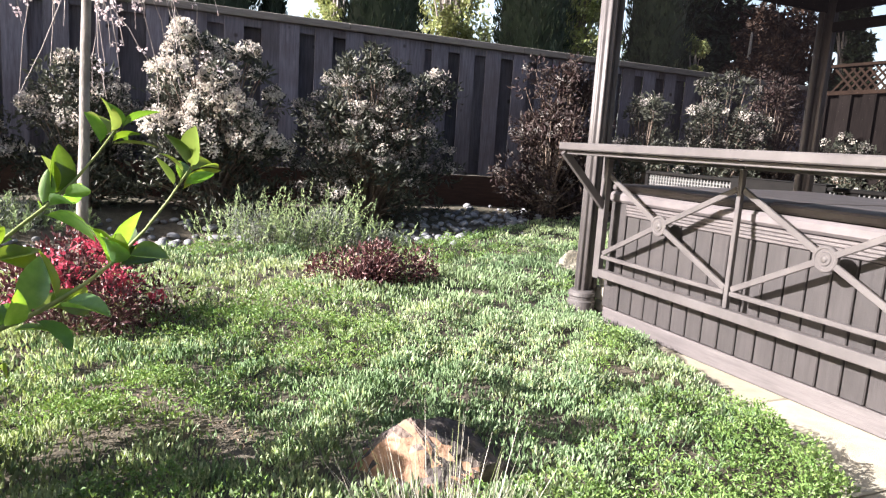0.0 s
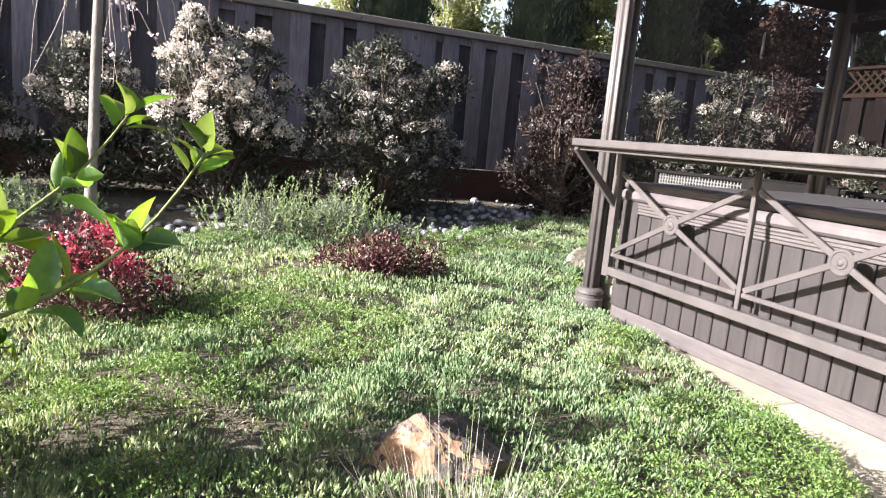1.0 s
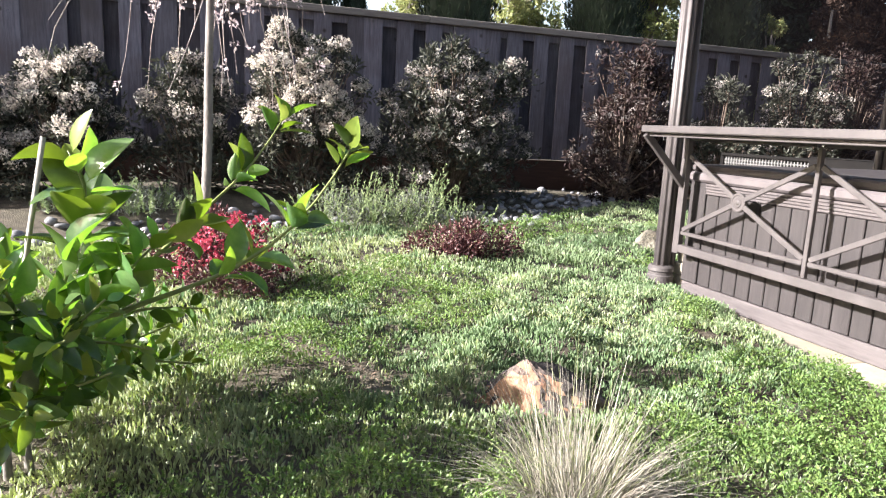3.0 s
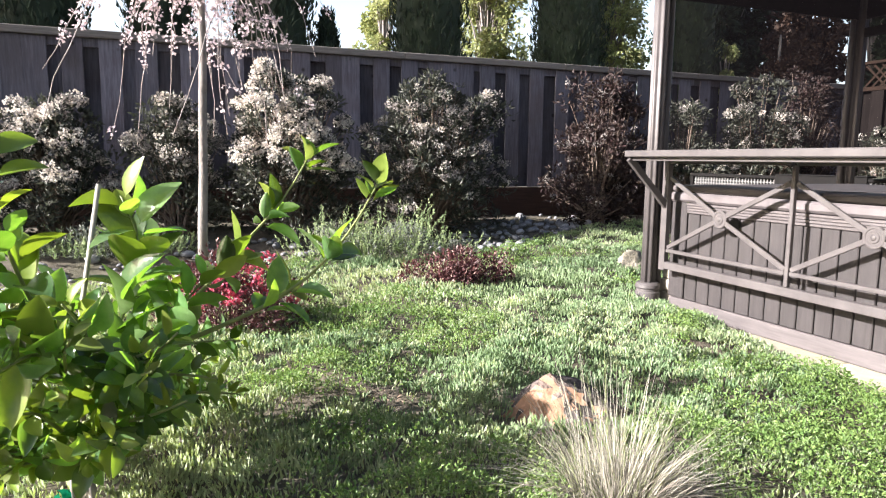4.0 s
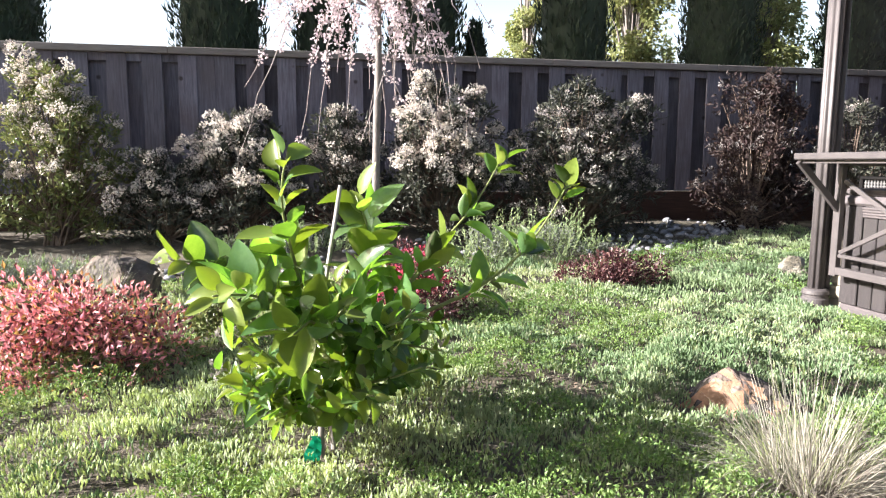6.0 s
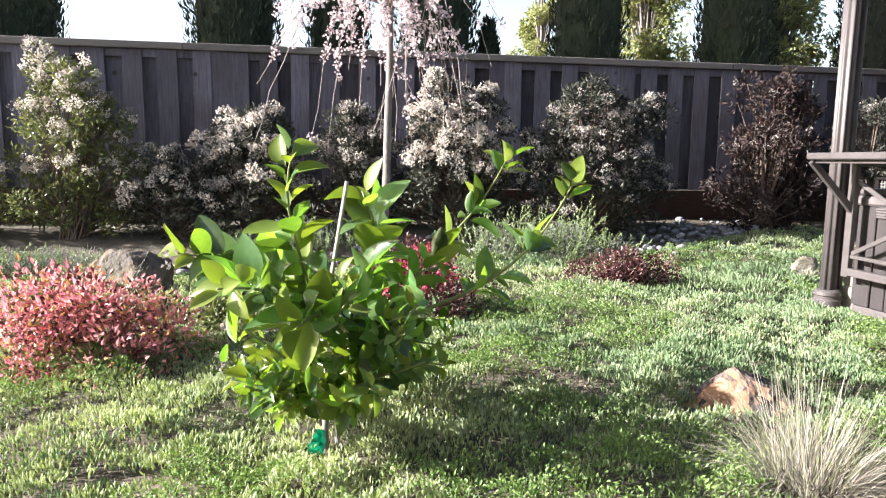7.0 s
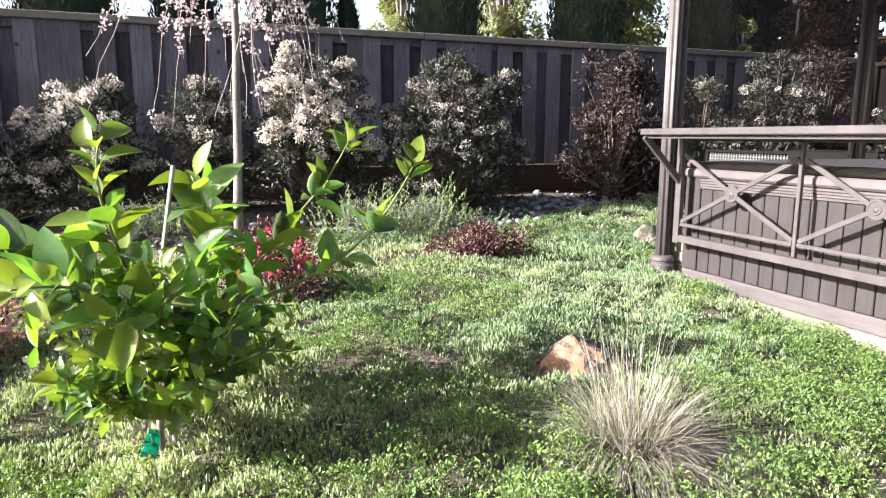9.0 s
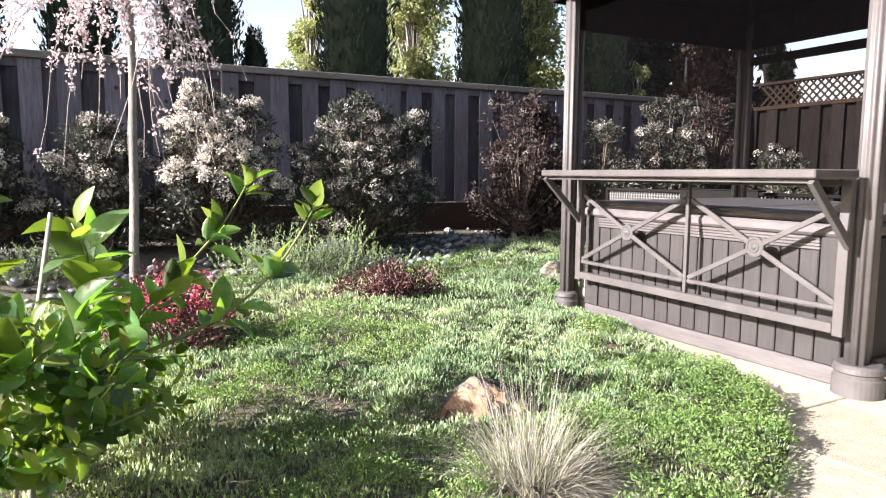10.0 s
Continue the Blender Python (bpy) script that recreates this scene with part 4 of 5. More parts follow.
def leafy_tree(name, x, y, h, rx, leaf, label, per=230, n_lobes=34, low=0.2, size=0.10):
    t = thing(name, (x, y, float(ground_z(x, y))), label, "tree", "trees behind the fence")
    c = lobes(n_lobes, rx, rx, h, low)
    part("trunk", tube(bmesh.new(), [(0, 0, -0.05), (0.04, 0.02, h * 0.4), (0, 0, h * 0.85)], [0.10, 0.07, 0.02], 8), M["bark"], t)
    bm = bmesh.new()
    for cx, cy, cz, _ in c:
        tube(bm, [(0.02, 0.0, cz * 0.55), (cx * 0.5, cy * 0.5, cz * 0.85), (cx, cy, cz)], [0.03, 0.018, 0.006], 5)
    part("limb", bm, M["bark"], t)
    crown("crown", c, per, size, size * 0.5, M[leaf], t, up=-0.3)
    return t


leafy_tree("birch_tree", 3.2, 11.2, 6.5, 0.55, "poplar", "airy light green tree behind the fence", 230, 44, 0.2, 0.08)
leafy_tree("poplar_tree", 5.42, 11.6, 7.8, 1.0, "poplar", "sunlit yellow-green tree between the cypresses", 170, 120, 0.18, 0.1)
leafy_tree("poplar_tree", 8.31, 11.7, 7.8, 1.05, "poplar", "sunlit yellow-green tree between the cypresses", 170, 120, 0.18, 0.1)
leafy_tree("golden_shrub", 10.85, 10.95, 4.0, 0.42, "poplar", "small yellow-green conifer behind the fence", 300, 22, 0.3)
leafy_tree("dark_tree", 11.9, 12.2, 7.5, 1.5, "cypress", "dark evergreen tree behind the fence corner", 150, 100, 0.1, 0.22)
leafy_tree("brown_tree", 12.9, 10.6, 4.6, 1.3, "brown_leaf", "dark brown-leaved tree in shade", 190, 60, 0.1, 0.17)
leafy_tree("brown_tree", 10.9, 9.6, 3.9, 0.8, "brown_leaf", "rusty brown-leaved shrub above the fence", 380, 36, 0.2, 0.1)
leafy_tree("dark_tree", 14.0, 9.9, 5.6, 0.62, "cypress", "dark evergreen tree beyond the side fence", 190, 56, 0.1, 0.17)


# ---- weeping cherry
cherry = thing("weeping_cherry_tree", (-0.08, 5.0, float(ground_z(-0.08, 5.0))), "slim weeping cherry with pink blossom on hanging twigs", "tree")
trunk_pts = [(-0.03, 0, -0.05), (-0.02, 0.0, 0.5), (0.0, 0, 0.9), (0.012, 0.0, 1.4), (0.03, 0, 1.85), (0.03, 0.01, 2.35), (0.02, 0, 2.6)]
part("trunk", tube(bmesh.new(), trunk_pts, [0.045, 0.038, 0.035, 0.032, 0.03, 0.028, 0.02], 10), M["bark"], cherry, "slim pale grey trunk", True)
fl = []
for i in range(44):
    a = 2 * math.pi * i / 44 * 5.3 + rng.uniform(-0.2, 0.2)
    reach = rng.uniform(0.25, 1.15)
    z0 = rng.uniform(2.15, 2.6)
    lift = rng.uniform(0.1, 0.5)
    end = rng.uniform(1.05, 1.85) if rng.uniform() < 0.65 else rng.uniform(1.8, 2.3)
    bend = rng.normal(0, 0.4)
    pts = []
    for s in np.linspace(0, 1, 12):
        r = reach * s ** 0.75
        z = z0 + lift * 4 * s * (1 - s) - (z0 - end) * s ** 1.5
        pts.append((r * math.cos(a + bend * s) + rng.normal(0, 0.016), r * math.sin(a + bend * s) + rng.normal(0, 0.016), z))
    part("hanging_twig", tube(bmesh.new(), pts, list(np.linspace(0.007, 0.0022, 12)), 4), M["cherry_twig"], cherry)
    dense = rng.uniform(0.08, 0.72)
    for s in np.arange(2.4, 11.9, 0.24):
        k0 = int(s)
        if k0 > 10:
            break
        p = np.array(pts[k0]) * (1 - s + k0) + np.array(pts[k0 + 1]) * (s - k0)
        if rng.uniform() < dense * (1.0 if p[2] > 1.86 else 0.20):
            fl.append(p + rng.normal(0, 0.015, 3))
fl = np.array(fl)
blossom_heads("blossom", fl, 0.034, 9, 0.027, M["cherry"], cherry, "pale pink cherry blossom")


# ---- lemon tree
lemon = thing("lemon_tree", (-0.535, 1.6, float(ground_z(-0.535, 1.6))), "young lemon tree with large glossy leaves, tied to a stake", "tree")
gz0 = lemon.location.z
O = np.array([-0.535, 1.6, gz0])


# each limb: where its leaves begin, their spacing, least and most length, share of young leaves, and its line
limbs = [
    (9, 0, 0, 0, 0, [(-0.525, 1.58, -0), (-0.535, 1.58, 0.12), (-0.545, 1.6, 0.24), (-0.555, 1.62, 0.36), (-0.565, 1.62, 0.45)]),
    (9, 0, 0, 0, 0, [(-0.575, 1.55, 0.04), (-0.575, 1.55, 0.17), (-0.565, 1.57, 0.28), (-0.555, 1.6, 0.37)]),
    (0.25, 0.022, 0.07, 0.135, 0.35, [(-0.565, 1.62, 0.44), (-0.615, 1.52, 0.622), (-0.645, 1.45, 0.752), (-0.675, 1.4, 0.892), (-0.685, 1.36, 1.012), (-0.655, 1.34, 1.112)]),
    (0.2, 0.026, 0.11, 0.16, 0.15, [(-0.585, 1.6, 0.48), (-0.655, 1.5, 0.642), (-0.765, 1.44, 0.712), (-0.855, 1.4, 0.762), (-0.945, 1.38, 0.782), (-1.005, 1.36, 0.792)]),
    (0.3, 0.022, 0.14, 0.185, 0.1, [(-0.565, 1.62, 0.36), (-0.50, 1.66, 0.48), (-0.43, 1.73, 0.59), (-0.40, 1.78, 0.71), (-0.375, 1.80, 0.825), (-0.43, 1.80, 0.96)]),
    (0.45, 0.03, 0.1, 0.15, 0.3, [(-0.545, 1.62, 0.36), (-0.385, 1.72, 0.5), (-0.215, 1.85, 0.602), (-0.075, 1.98, 0.742), (0.055, 2.08, 0.852), (0.135, 2.12, 0.932), (0.235, 2.18, 1.092)]),
    (0.42, 0.032, 0.1, 0.15, 0.3, [(-0.525, 1.62, 0.37), (-0.328, 1.679, 0.479), (-0.161, 1.737, 0.524), (-0.017, 1.773, 0.563), (0.106, 1.8, 0.624), (0.227, 1.827, 0.71), (0.357, 1.845, 0.866), (0.431, 1.863, 0.992)]),
    (0.35, 0.011, 0.045, 0.085, 0.5, [(-0.575, 1.58, 0.25), (-0.645, 1.46, 0.38), (-0.715, 1.38, 0.46), (-0.785, 1.34, 0.532), (-0.835, 1.32, 0.582)]),
    (0.3, 0.01, 0.045, 0.085, 0.5, [(-0.575, 1.56, 0.23), (-0.635, 1.47, 0.31), (-0.705, 1.4, 0.35), (-0.775, 1.36, 0.34), (-0.895, 1.4, 0.43)]),
    (0.25, 0.011, 0.045, 0.085, 0.5, [(-0.575, 1.56, 0.21), (-0.625, 1.48, 0.26), (-0.685, 1.4, 0.28), (-0.715, 1.36, 0.27)]),
    (0.3, 0.02, 0.09, 0.135, 0.9, [(-0.555, 1.58, 0.25), (-0.545, 1.48, 0.36), (-0.525, 1.42, 0.35), (-0.495, 1.38, 0.29)]),
    (0.2, 0.010, 0.05, 0.085, 0.03, [(-0.545, 1.62, 0.36), (-0.395, 1.5, 0.46), (-0.285, 1.42, 0.48), (-0.175, 1.4, 0.46)]),
    (0.2, 0.012, 0.05, 0.085, 0.03, [(-0.525, 1.64, 0.38), (-0.355, 1.78, 0.45), (-0.205, 1.9, 0.44), (-0.055, 2, 0.4)]),
    (0.15, 0.0075, 0.05, 0.08, 0.03, [(-0.535, 1.62, 0.34), (-0.385, 1.7, 0.33), (-0.255, 1.78, 0.3), (-0.095, 1.85, 0.25)]),
    (0.15, 0.009, 0.05, 0.085, 0.05, [(-0.535, 1.6, 0.37), (-0.425, 1.42, 0.47), (-0.345, 1.34, 0.552), (-0.275, 1.32, 0.622)]),
    (0.15, 0.012, 0.05, 0.085, 0.03, [(-0.535, 1.62, 0.34), (-0.415, 1.85, 0.3), (-0.275, 1.98, 0.31), (-0.155, 2.05, 0.34)]),
    (0.3, 0.022, 0.07, 0.11, 0.15, [(-0.565, 1.62, 0.42), (-0.605, 1.44, 0.582), (-0.645, 1.32, 0.662)]),
    (0.1, 0.016, 0.07, 0.115, 0.12, [(-0.555, 1.62, 0.42), (-0.505, 1.46, 0.562), (-0.495, 1.36, 0.642), (-0.535, 1.3, 0.722)]),
    (0.4, 0.03, 0.06, 0.1, 0.12, [(-0.555, 1.62, 0.41), (-0.615, 1.48, 0.48), (-0.655, 1.38, 0.562), (-0.665, 1.32, 0.612)]),
    (0.2, 0.012, 0.05, 0.085, 0.06, [(-0.555, 1.62, 0.38), (-0.475, 1.45, 0.48), (-0.395, 1.32, 0.562), (-0.325, 1.25, 0.602)]),
    (0.4, 0.028, 0.05, 0.08, 0.3, [(-0.555, 1.6, 0.37), (-0.585, 1.42, 0.46), (-0.605, 1.3, 0.542), (-0.635, 1.22, 0.552)]),
    (0.25, 0.01, 0.05, 0.085, 0.08, [(-0.555, 1.6, 0.38), (-0.555, 1.42, 0.522), (-0.535, 1.28, 0.602), (-0.505, 1.18, 0.662)]),
    (0.2, 0.01, 0.05, 0.085, 0.05, [(-0.555, 1.6, 0.37), (-0.445, 1.42, 0.46), (-0.375, 1.26, 0.532), (-0.335, 1.16, 0.572)]),
    (0.2, 0.02, 0.1, 0.15, 0.08, [(-0.555, 1.62, 0.38), (-0.445, 1.62, 0.48), (-0.325, 1.66, 0.552), (-0.255, 1.7, 0.622), (-0.165, 1.78, 0.712)]),
    (0.3, 0.009, 0.055, 0.09, 0.15, [(-0.545, 1.58, 0.22), (-0.50, 1.42, 0.31), (-0.45, 1.28, 0.37), (-0.42, 1.17, 0.40)]),
    (0.3, 0.009, 0.055, 0.09, 0.1, [(-0.545, 1.58, 0.26), (-0.44, 1.46, 0.34), (-0.34, 1.36, 0.39), (-0.26, 1.27, 0.45)]),
    (0.3, 0.010, 0.055, 0.09, 0.3, [(-0.555, 1.58, 0.24), (-0.58, 1.42, 0.36), (-0.60, 1.28, 0.46), (-0.62, 1.17, 0.50)]),
    (0.3, 0.010, 0.055, 0.09, 0.2, [(-0.545, 1.60, 0.3), (-0.46, 1.52, 0.36), (-0.37, 1.5, 0.38), (-0.29, 1.5, 0.36)]),
    (0.35, 0.010, 0.055, 0.09, 0.2, [(-0.565, 1.58, 0.24), (-0.66, 1.46, 0.30), (-0.74, 1.30, 0.36), (-0.80, 1.2, 0.42)]),
    (0.35, 0.020, 0.10, 0.15, 0.12, [(-0.585, 1.58, 0.46), (-0.66, 1.42, 0.60), (-0.73, 1.26, 0.69), (-0.80, 1.12, 0.73), (-0.84, 1.04, 0.74)]),
    (0.3, 0.009, 0.05, 0.085, 0.25, [(-0.555, 1.57, 0.20), (-0.64, 1.44, 0.28), (-0.72, 1.30, 0.36), (-0.78, 1.20, 0.46)]),
    (0.3, 0.009, 0.05, 0.085, 0.25, [(-0.545, 1.58, 0.22), (-0.52, 1.44, 0.28), (-0.50, 1.30, 0.32), (-0.49, 1.20, 0.36)]),
    (0.3, 0.009, 0.05, 0.085, 0.15, [(-0.545, 1.60, 0.20), (-0.56, 1.72, 0.26), (-0.58, 1.86, 0.30), (-0.56, 1.98, 0.36)]),
    (0.25, 0.009, 0.05, 0.085, 0.25, [(-0.565, 1.58, 0.17), (-0.66, 1.60, 0.23), (-0.76, 1.62, 0.27), (-0.86, 1.64, 0.30)]),
    (0.25, 0.009, 0.05, 0.085, 0.25, [(-0.565, 1.60, 0.20), (-0.66, 1.70, 0.25), (-0.75, 1.80, 0.28), (-0.84, 1.92, 0.30)]),
    (0.5, 0.009, 0.05, 0.08, 0.25, [(-0.565, 1.57, 0.18), (-0.66, 1.52, 0.24), (-0.76, 1.48, 0.29), (-0.85, 1.45, 0.32)]),
    (0.35, 0.020, 0.09, 0.14, 0.12, [(-0.565, 1.60, 0.42), (-0.58, 1.42, 0.56), (-0.60, 1.24, 0.62), (-0.64, 1.08, 0.62)]),
    (0.3, 0.012, 0.055, 0.09, 0.2, [(-0.545, 1.60, 0.26), (-0.44, 1.66, 0.30), (-0.33, 1.74, 0.30), (-0.24, 1.82, 0.28)]),
    (0.25, 0.012, 0.06, 0.11, 0.1, [(-0.55, 1.62, 0.4), (-0.62, 1.82, 0.54), (-0.66, 2.0, 0.62), (-0.72, 2.12, 0.64)]),
    (0.25, 0.018, 0.06, 0.10, 0.1, [(-0.54, 1.62, 0.4), (-0.44, 1.84, 0.54), (-0.36, 2.02, 0.6), (-0.28, 2.16, 0.6)]),
]
lb, lw, ln, ll, lwd, young = [], [], [], [], [], []
for j, (first, gap, least, most, fresh, pts) in enumerate(limbs):
    P = np.array(pts)
    if j < 2:
        P[0, 2] = gz0 - 0.03
    dist = np.concatenate([[0], np.cumsum(np.linalg.norm(np.diff(P, axis=0), axis=1))])
    ss = np.linspace(0, dist[-1], 12)
    F = np.stack([np.interp(ss, dist, P[:, i]) for i in range(3)], 1)
    F[1:-1] = F[1:-1] * 0.5 + (F[:-2] + F[2:]) * 0.25
    r0 = 0.013 if j < 2 else 0.0105 if j in (5, 6) else 0.0075
    part("trunk" if j < 2 else "branch", tube(bmesh.new(), [tuple(p - O) for p in F], list(np.linspace(r0, 0.009 if j < 2 else 0.003, 12)), 7), M["bark"] if j < 2 else M["green_stem"], lemon, "", True)
    count = int(dist[-1] * (1 - first) / gap * (1.2 if least > 0.065 else 0.78)) if first < 1 else 0
    for i in range(count):
        u = first + (1 - first) * (i + rng.uniform(0.2, 0.8)) / count
        if j in (5, 6):
            u = (0.99, 0.95, 0.76, 0.72, 0.58, 0.53, 0.47)[i % 7] + rng.uniform(-0.02, 0.02)
        s = u * dist[-1]
        p = np.array([np.interp(s, dist, P[:, c]) for c in range(3)])
        p2 = np.array([np.interp(min(s + 0.03, dist[-1]), dist, P[:, c]) for c in range(3)])
        axis = unit((p2 - p + [0, 0, 1e-4])[None])[0]
        a = i * 2.4 + rng.uniform(-0.5, 0.5)
        side = unit(np.cross(axis, [[0.3, 0.5, 0.8]]))[0]
        out = side * math.cos(a) + np.cross(axis, side) * math.sin(a)
        way = out * rng.uniform(0.6, 1.1) + axis * rng.uniform(0.3, 0.9) + np.array([0, 0, rng.uniform(-0.2, 0.55)])
        lb.append(p - O + out * 0.012), lw.append(way), ln.append(axis * 0.8 + np.array([0, 0, 0.35]) + rng.normal(0, 0.55, 3))
        tip = u > 0.85
        ll.append(rng.uniform(0.95 * least, 1.15 * most) * (0.78 if tip else 1.0))
        lwd.append(ll[-1] * rng.uniform(0.42, 0.60))
        young.append((tip and rng.uniform() < 0.7) or rng.uniform() < fresh)


def big_leaves(base, way, normal, length, width):
    """Broad leaves in three segments with a raised edge and a bent midrib."""
    n = len(base)
    way = unit(way)
    side = unit(np.cross(way, normal))
    nrm = np.cross(side, way)
    L, W = length[:, None], width[:, None]
    rows = []
    bend = rng.uniform(-0.08, 0.42, (n, 1))
    fold = rng.uniform(0.10, 0.46, (n, 1))
    for s, w in ((0.0, 0.05), (0.06, 0.07), (0.12, 0.42), (0.22, 0.76), (0.36, 0.98), (0.50, 1.0), (0.65, 0.90), (0.80, 0.66), (0.92, 0.33), (1.0, 0.03)):
        c = base + way * L * s - nrm * L * bend * s * s
        rows += [c - side * W * w / 2 + nrm * W * w * fold, c, c + side * W * w / 2 + nrm * W * w * fold]
    v = np.stack(rows, 1).reshape(-1, 3)
    i = np.arange(n)[:, None] * 30
    f = np.concatenate([i + [3 * k + c, 3 * k + c + 1, 3 * k + c + 4, 3 * k + c + 3] for k in range(9) for c in (0, 1)])
    return v, f


lb, lw, ln, ll, lwd, young = (np.array(a) for a in (lb, lw, ln, ll, lwd, young))
for sel, mat, lab in ((~young, M["citrus"], "glossy green leaves"), (young, M["citrus_young"], "pale yellow-green young leaves")):
    v, f = big_leaves(lb[sel], lw[sel], ln[sel], ll[sel], lwd[sel])
    ob = new("foliage", raw_mesh("foliage", v, [f], mat, True))
    ob.parent = lemon
    tagged(ob, lab)
for j in (3, 7, 8):
    k = np.array([np.array(limbs[j][-1][-1]) - O]) + rng.normal(0, 0.014, (4, 3))
    blossom_heads("flower_bud", k, 0.008, 10, 0.014, M["bloom_dull"], lemon, "small pinkish-white flower buds")
stake = thing("garden_stake", (-0.64, 1.745, float(ground_z(-0.64, 1.745))), "grey wooden stake beside the lemon tree", "stake")
part("pole", tube(bmesh.new(), [(-0.008, 0, -0.05), (0.075, 0.01, 0.5), (0.153, 0.03, 0.955)], [0.0085, 0.0085, 0.008], 8), M["stake"], stake, "", True)
bm = bmesh.new()
for k, (dx, l) in enumerate(((0.0, 0.10), (0.012, 0.085), (-0.012, 0.075))):
    vs = [bm.verts.new((dx - 0.009 + 0.012 * math.sin(z * 40 + k), -0.015 * k + 0.012 * math.sin(z * 75 + 2 * k), 0.2 - z)) for z in np.linspace(0, l, 6)]
    ws = [bm.verts.new((dx + 0.011 + 0.005 * math.sin(z * 50), -0.015 * k + 0.012 * math.sin(z * 60 + k), 0.2 - z)) for z in np.linspace(0, l, 6)]
    for i in range(5):
        bm.faces.new((vs[i], ws[i], ws[i + 1], vs[i + 1]))
bmesh.ops.solidify(bm, geom=bm.faces[:], thickness=0.0015)
tag = part("nursery_tape", bm, M["tape"], None)
tag.matrix_basis = pose(-0.602, 1.51, -0.052)
tagged(tag, "bright green nursery tape tied round the lemon stem", "plant tie")


# ---- low shrubs
def low_shrub(name, x, y, rx, ry, h, label, mats, n_lobes=26, per=90, length=0.035, width=0.016, low=0.1, category="shrub", stem_mat="twig"):
    s = thing(name, (x, y, float(ground_z(x, y))), label, category)
    c = lobes(n_lobes, rx, ry, h, low)
    stems("stem", c, s, M[stem_mat], 0.006, 0.04)
    for i, (mat, share, lab) in enumerate(mats):
        crown("foliage", c, int(per * share), length, width, M[mat], s, lab, 1.0 + 0.06 * i)
    return s


fringe = low_shrub("fringe_flower_shrub", 0.0, 3.5, 0.48, 0.44, 0.52, "wine-red fringe flower shrub with magenta blooms", [("wine", 1.0, "wine-red leaves"), ("wine_pale", 0.05, "pale pinkish leaves")], 34, 110, 0.034, 0.015, 0.05)
c = lobes(30, 0.5, 0.46, 0.58, 0.35)
blossom_heads("bloom", c[:, :3], rng.uniform(0.035, 0.07, 30), 50, 0.022, M["magenta"], fringe, "ragged magenta flowers")
low_shrub("barberry_shrub", 1.8, 4.28, 0.5, 0.34, 0.26, "low dark wine-red shrub with pale pinkish leaves in the groundcover", [("wine", 1.0, "dark wine-red leaves"), ("wine_pale", 0.10, "pale pinkish leaves")], 34, 130, 0.03, 0.015, 0.05)
low_shrub("nandina_shrub", -1.88, 2.75, 0.68, 0.42, 0.44, "coral-red leaved low shrub in full sun", [("flame", 0.95, "coral-red leaves"), ("peach", 0.2, "peach-yellow leaves"), ("wine", 0.25, "dark red inner leaves"), ("shrub_olive", 0.12, "green lower leaves")], 64, 62, 0.04, 0.018, 0.05)
low_shrub("young_shrub", -1.12, 3.15, 0.2, 0.2, 0.4, "small yellow-green shrub with thin upright shoots", [("shrub_olive", 1.0, "yellow-green leaves")], 12, 40, 0.06, 0.022, 0.3)


def spiky(x, y, rx, ry, h, n, label):
    """A lavender or rosemary bush: a grey leafy mound with curved green shoots standing out of it."""
    s = thing("lavender_bush", (x, y, float(ground_z(x, y))), label, "lavender")
    c = lobes(max(10, int(60 * rx * ry) + 10), rx, ry, h * 0.62, 0.1)
    c[:, 3] = np.clip(c[:, 3], 0.06, 0.13)
    crown("foliage", c, 110, 0.035, 0.009, M["lavender_grey"], s, "dense grey leaves", 1.0, 0.9)
    a, r = rng.uniform(0, 2 * math.pi, n), np.sqrt(rng.uniform(0, 1, n))
    foot = np.stack([rx * r * np.cos(a), ry * r * np.sin(a), np.full(n, -0.02)], 1)
    hh = h * (1.1 - 0.5 * r ** 2) * rng.uniform(0.6, 1.1, n)
    way = unit(np.stack([0.35 * r * np.cos(a) + 0.1, 0.35 * r * np.sin(a), np.ones(n)], 1) + rng.normal(0, 0.16, (n, 3)))
    bend = rng.normal(0, 0.3, (n, 3)) * [1, 1, 0]
    m = 30
    k, u = np.repeat(np.arange(n), m), np.tile(np.linspace(0.2, 1.0, m), n)
    q = foot[k] + way[k] * (hh[k] * u)[:, None] + bend[k] * (hh[k] * u * u * 0.6)[:, None]
    ax = unit(way + bend)[k]
    v, f = leaves(q, ax * 1.3 + rng.normal(0, 0.65, (n * m, 3)), rng.normal(0, 1, (n * m, 3)), rng.uniform(0.03, 0.048, n * m), rng.uniform(0.010, 0.015, n * m))
    ob = new("shoot_mass", raw_mesh("shoot_mass", v, [f], M["lavender"]))
    ob.parent = s
    tagged(ob, "curved upright green shoots", kind="stuff")
    return s


spiky(1.17, 5.85, 0.46, 0.36, 0.52, 75, "grey-green lavender bush with curved upright shoots")
spiky(1.86, 5.92, 0.42, 0.34, 0.60, 80, "taller grey-green lavender bush beside the stones")
spiky(2.42, 5.75, 0.22, 0.2, 0.34, 26, "small grey lavender tuft at the edge of the stones")
spiky(-0.86, 6.4, 0.7, 0.3, 0.32, 110, "low grey-green lavender in front of the shrubs")
spiky(-3.3, 5.75, 1.0, 0.45, 0.26, 160, "low spreading grey-green lavender in part shade")


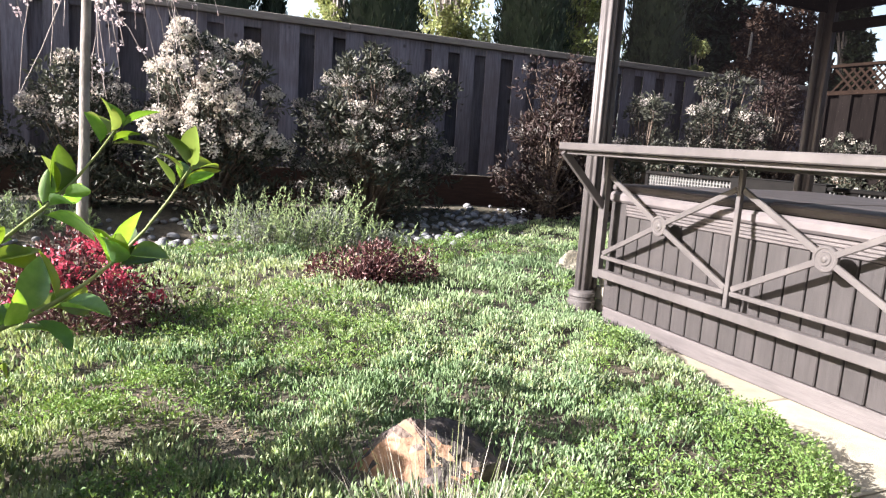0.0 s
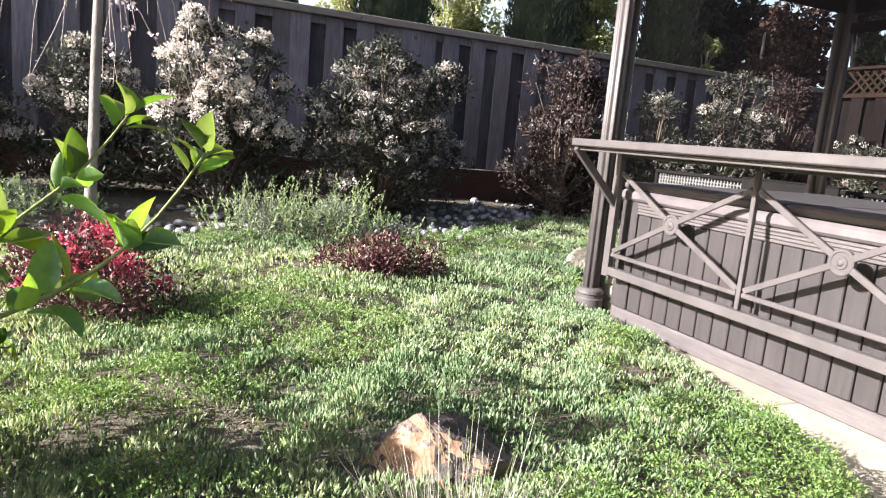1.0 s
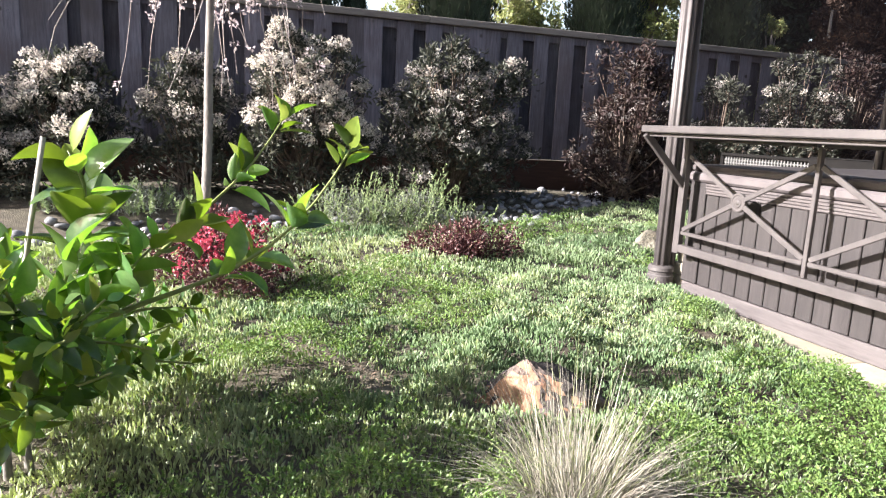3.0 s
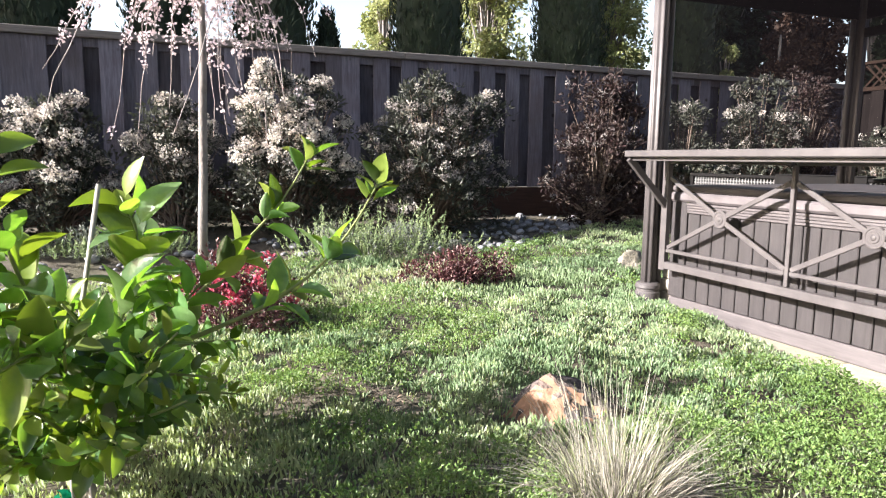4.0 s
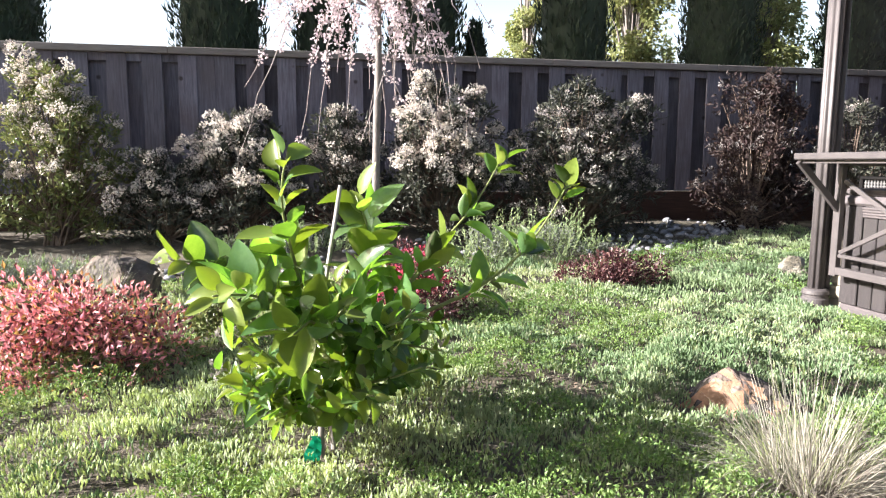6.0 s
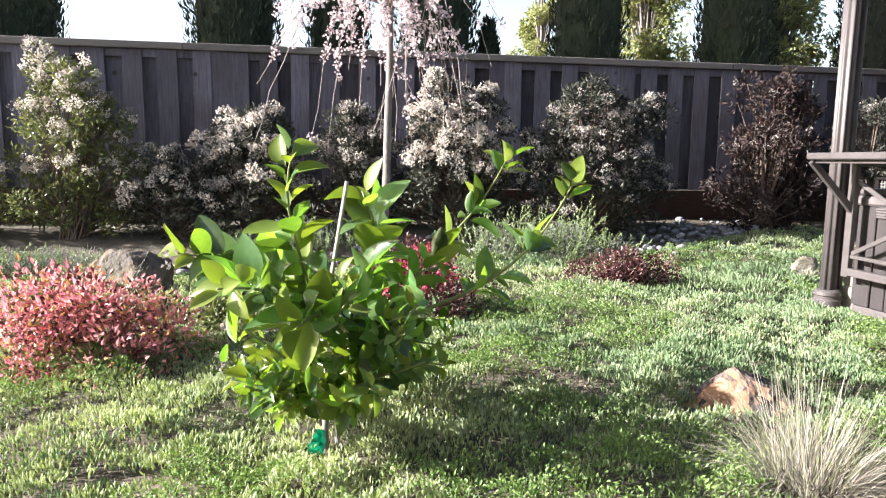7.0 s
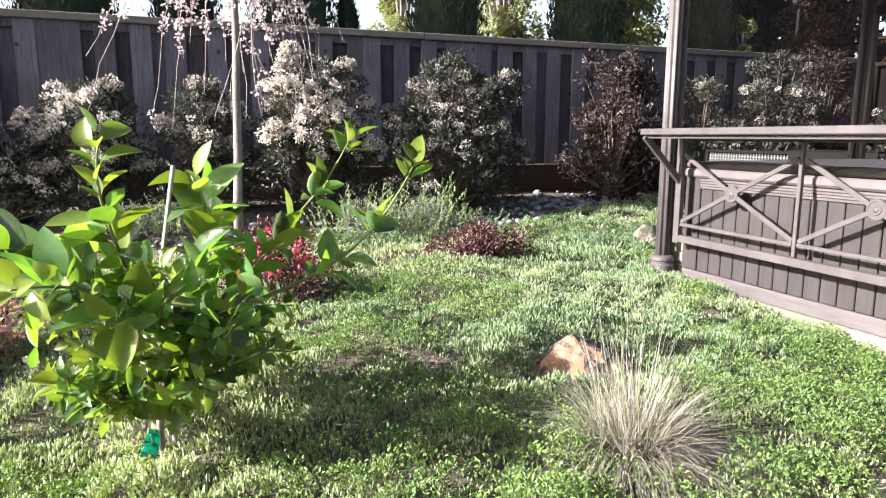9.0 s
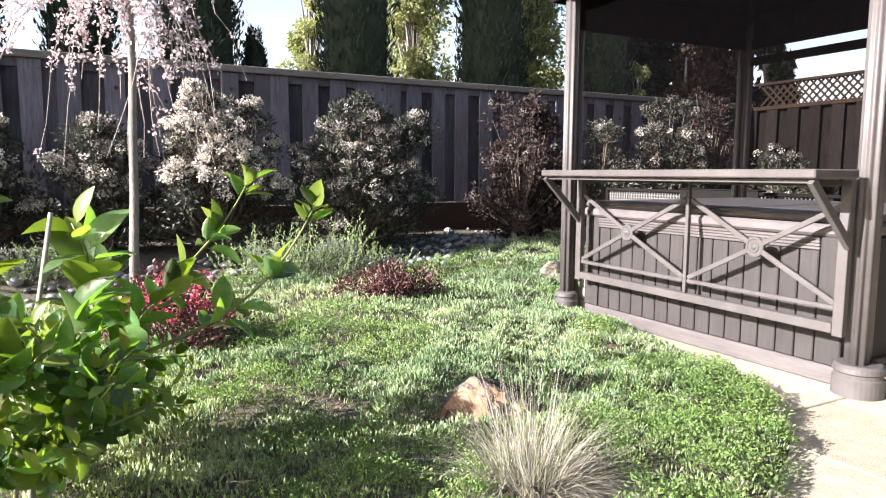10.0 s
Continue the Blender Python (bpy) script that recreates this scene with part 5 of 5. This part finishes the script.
def grass_clump(x, y, r, h, n, label, green=0.35):
    g = thing("grass_clump", (x, y, float(ground_z(x, y))), label, "ornamental grass")
    for share, mat, lab in ((1 - green, "straw", "straw-coloured dry blades"), (green, "blade_green", "sage-green blades")):
        m = int(n * share)
        a, q = rng.uniform(0, 2 * math.pi, m), np.sqrt(rng.uniform(0, 1, m))
        foot = np.stack([0.11 * q * np.cos(a), 0.11 * q * np.sin(a), np.full(m, -0.01)], 1)
        a2 = a + rng.normal(0, 0.5, m)
        lean = rng.uniform(0.15, 3.6, m) * (0.3 + 0.7 * q)
        way = np.stack([lean * np.cos(a2), lean * np.sin(a2), np.ones(m)], 1) + rng.normal(0, 0.12, (m, 3))
        L = rng.uniform(0.5, 1.22, m) * math.hypot(r, h)
        v, f = blades(foot, way, L, rng.uniform(0.0013, 0.0026, m), L * rng.uniform(0.3, 1.45, m) * np.clip(lean, 0.3, 1.0), 7, None, 0.9)
        v[:, 2] = np.maximum(v[:, 2], 0.012)
        ob = new("grass_tuft", raw_mesh("grass_tuft", v, [f], M[mat]))
        ob.parent = g
        tagged(ob, lab)
    return g


clump = grass_clump(0.89, 0.98, 0.46, 0.10, 3400, "rounded clump of straw-coloured ornamental grass beside a rock", 0.2)
m = 2300
a = rng.uniform(-3.3, 0.8, m)
q = np.sqrt(rng.uniform(0, 1, m))
foot = np.stack([0.10 * q * np.cos(a), 0.10 * q * np.sin(a) - 0.02, np.full(m, 0.0)], 1)
lean = rng.uniform(0.4, 2.0, m)
way = np.stack([lean * np.cos(a), lean * np.sin(a), np.ones(m)], 1) + rng.normal(0, 0.35, (m, 3))
L = rng.uniform(0.16, 0.42, m)
v, f = blades(foot, way, L, rng.uniform(0.0025, 0.005, m), L * rng.uniform(0.35, 1.1, m), 7, None, 0.9)
v[:, 2] = np.maximum(v[:, 2], 0.012)
ob = new("dead_thatch", raw_mesh("dead_thatch", v, [f], M["dead_blade"]))
ob.parent = clump
tagged(ob, "curled brown dead blades")
grass_clump(-2.0, 3.85, 0.36, 0.34, 1500, "pale green ornamental grass clump before a boulder", 0.6)


# ---- rocks
def rock(name, x, y, size, label, mat, seed, z=0.0, turn=0.0, cuts=9, faces=(), category="rock", broken=None):
    """A boulder chipped by planes out of a sphere; faces: further planes, as direction and distance."""
    bm = bmesh.new()
    bmesh.ops.create_icosphere(bm, subdivisions=5, radius=1.0)
    rr = random.Random(seed)
    planes = [(Vector((rr.gauss(0, 1), rr.gauss(0, 1), rr.gauss(0.3, 0.8))).normalized(), rr.uniform(0.6, 0.9)) for _ in range(cuts)]
    planes += [(Vector(f[:3]).normalized(), f[3]) for f in faces]
    for v in bm.verts:
        p = v.co.copy()
        for _ in range(2):
            for nrm, d in planes:
                e = p.dot(nrm) - d
                if e > 0:
                    p -= nrm * e
        q = p * 2.6 + Vector((seed, 0, 0))
        p += v.co * (-0.07 * abs(noise.noise(q * 1.3 + Vector((3.1, 0, 0)))) + 0.05 * noise.noise(q) + 0.035 * noise.noise(q * 2.7) + 0.018 * noise.noise(q * 7.0))
        v.co = Vector((p.x * size[0], p.y * size[1], p.z * size[2]))
    if broken:
        bm.normal_update()
        way = Vector(broken[1]).normalized()
        for f in bm.faces:
            c = f.calc_center_median()
            if f.normal.dot(way) + 0.16 * noise.noise(c * 9.0) > broken[2]:
                f.material_index = 1
    ob = new(name, to_mesh(name, bm, M[mat], False))
    if broken:
        ob.data.materials.append(M[broken[0]])
    ob.matrix_basis = pose(x, y, float(ground_z(x, y)) + z, 0, 0, turn)
    return tagged(ob, label, category)


rock("boulder", 1.18, 1.66, (0.56, 0.38, 0.43), "angular dark boulder with a rust-orange broken face in the groundcover", "rock", 8, -0.115, 0, 0, ((-0.86, -0.42, 0.28, 0.46), (-0.70, 0.30, 0.62, 0.62), (0.62, -0.05, 0.80, 0.46), (0.45, -0.88, 0.2, 0.50), (-0.1, 0.55, 0.85, 0.58), (0.1, -0.5, 0.86, 0.66), (0.9, -0.3, 0.1, 0.85), (-0.2, -0.9, 0.4, 0.52)), broken=("rock_rust", (-0.72, -0.69, 0.05), 0.82))
rock("boulder", -2.1, 4.5, (0.46, 0.34, 0.38), "large tan and grey boulder behind red foliage", "rock_grey", 11, 0.02, 10)
rock("boulder", 3.8, 4.72, (0.2, 0.18, 0.19), "pale cream boulder beside the gazebo post", "rock_pale", 4, 0.02, 30)

# dry creek of river cobbles
creek = thing("dry_creek_bed", (1.5, 6.2, 0.0), "dry creek bed of grey river cobbles", "stones")
cob = []
for i in range(7):
    bm = bmesh.new()
    bmesh.ops.create_icosphere(bm, subdivisions=2, radius=1.0)
    rr = random.Random(i)
    s = Vector((rr.uniform(0.8, 1.2), rr.uniform(0.6, 0.95), rr.uniform(0.45, 0.7)))
    for v in bm.verts:
        v.co = v.co * (1 + 0.13 * noise.noise(v.co * 1.4 + Vector((i * 7, 0, 0))))
        v.co = Vector((v.co.x * s.x, v.co.y * s.y, v.co.z * s.z))
    cob.append(to_mesh("cobble", bm, M["cobble"], True))
r2 = random.Random(9)
placed = []
for i in range(290):
    for _ in range(20):
        px = r2.choice([r2.uniform(2.3, 5.4), r2.uniform(-2.6, 1.2), r2.uniform(2.3, 4.6)])
        py = float(creek_y(px)) + r2.gauss(0, 0.24)
        rad = r2.choice([r2.uniform(0.025, 0.045), r2.uniform(0.04, 0.068)])
        if all((px - a) ** 2 + (py - b) ** 2 > (rad + c) ** 2 * 0.75 for a, b, c in placed):
            placed.append((px, py, rad))
            piece("cobble", cob[i % 7], creek, pose(px - 1.5, py - 6.2, float(ground_z(px, py)) + rad * 0.45, r2.uniform(-15, 15), r2.uniform(-15, 15), r2.uniform(0, 360)) @ Matrix.Scale(rad, 4))
            break
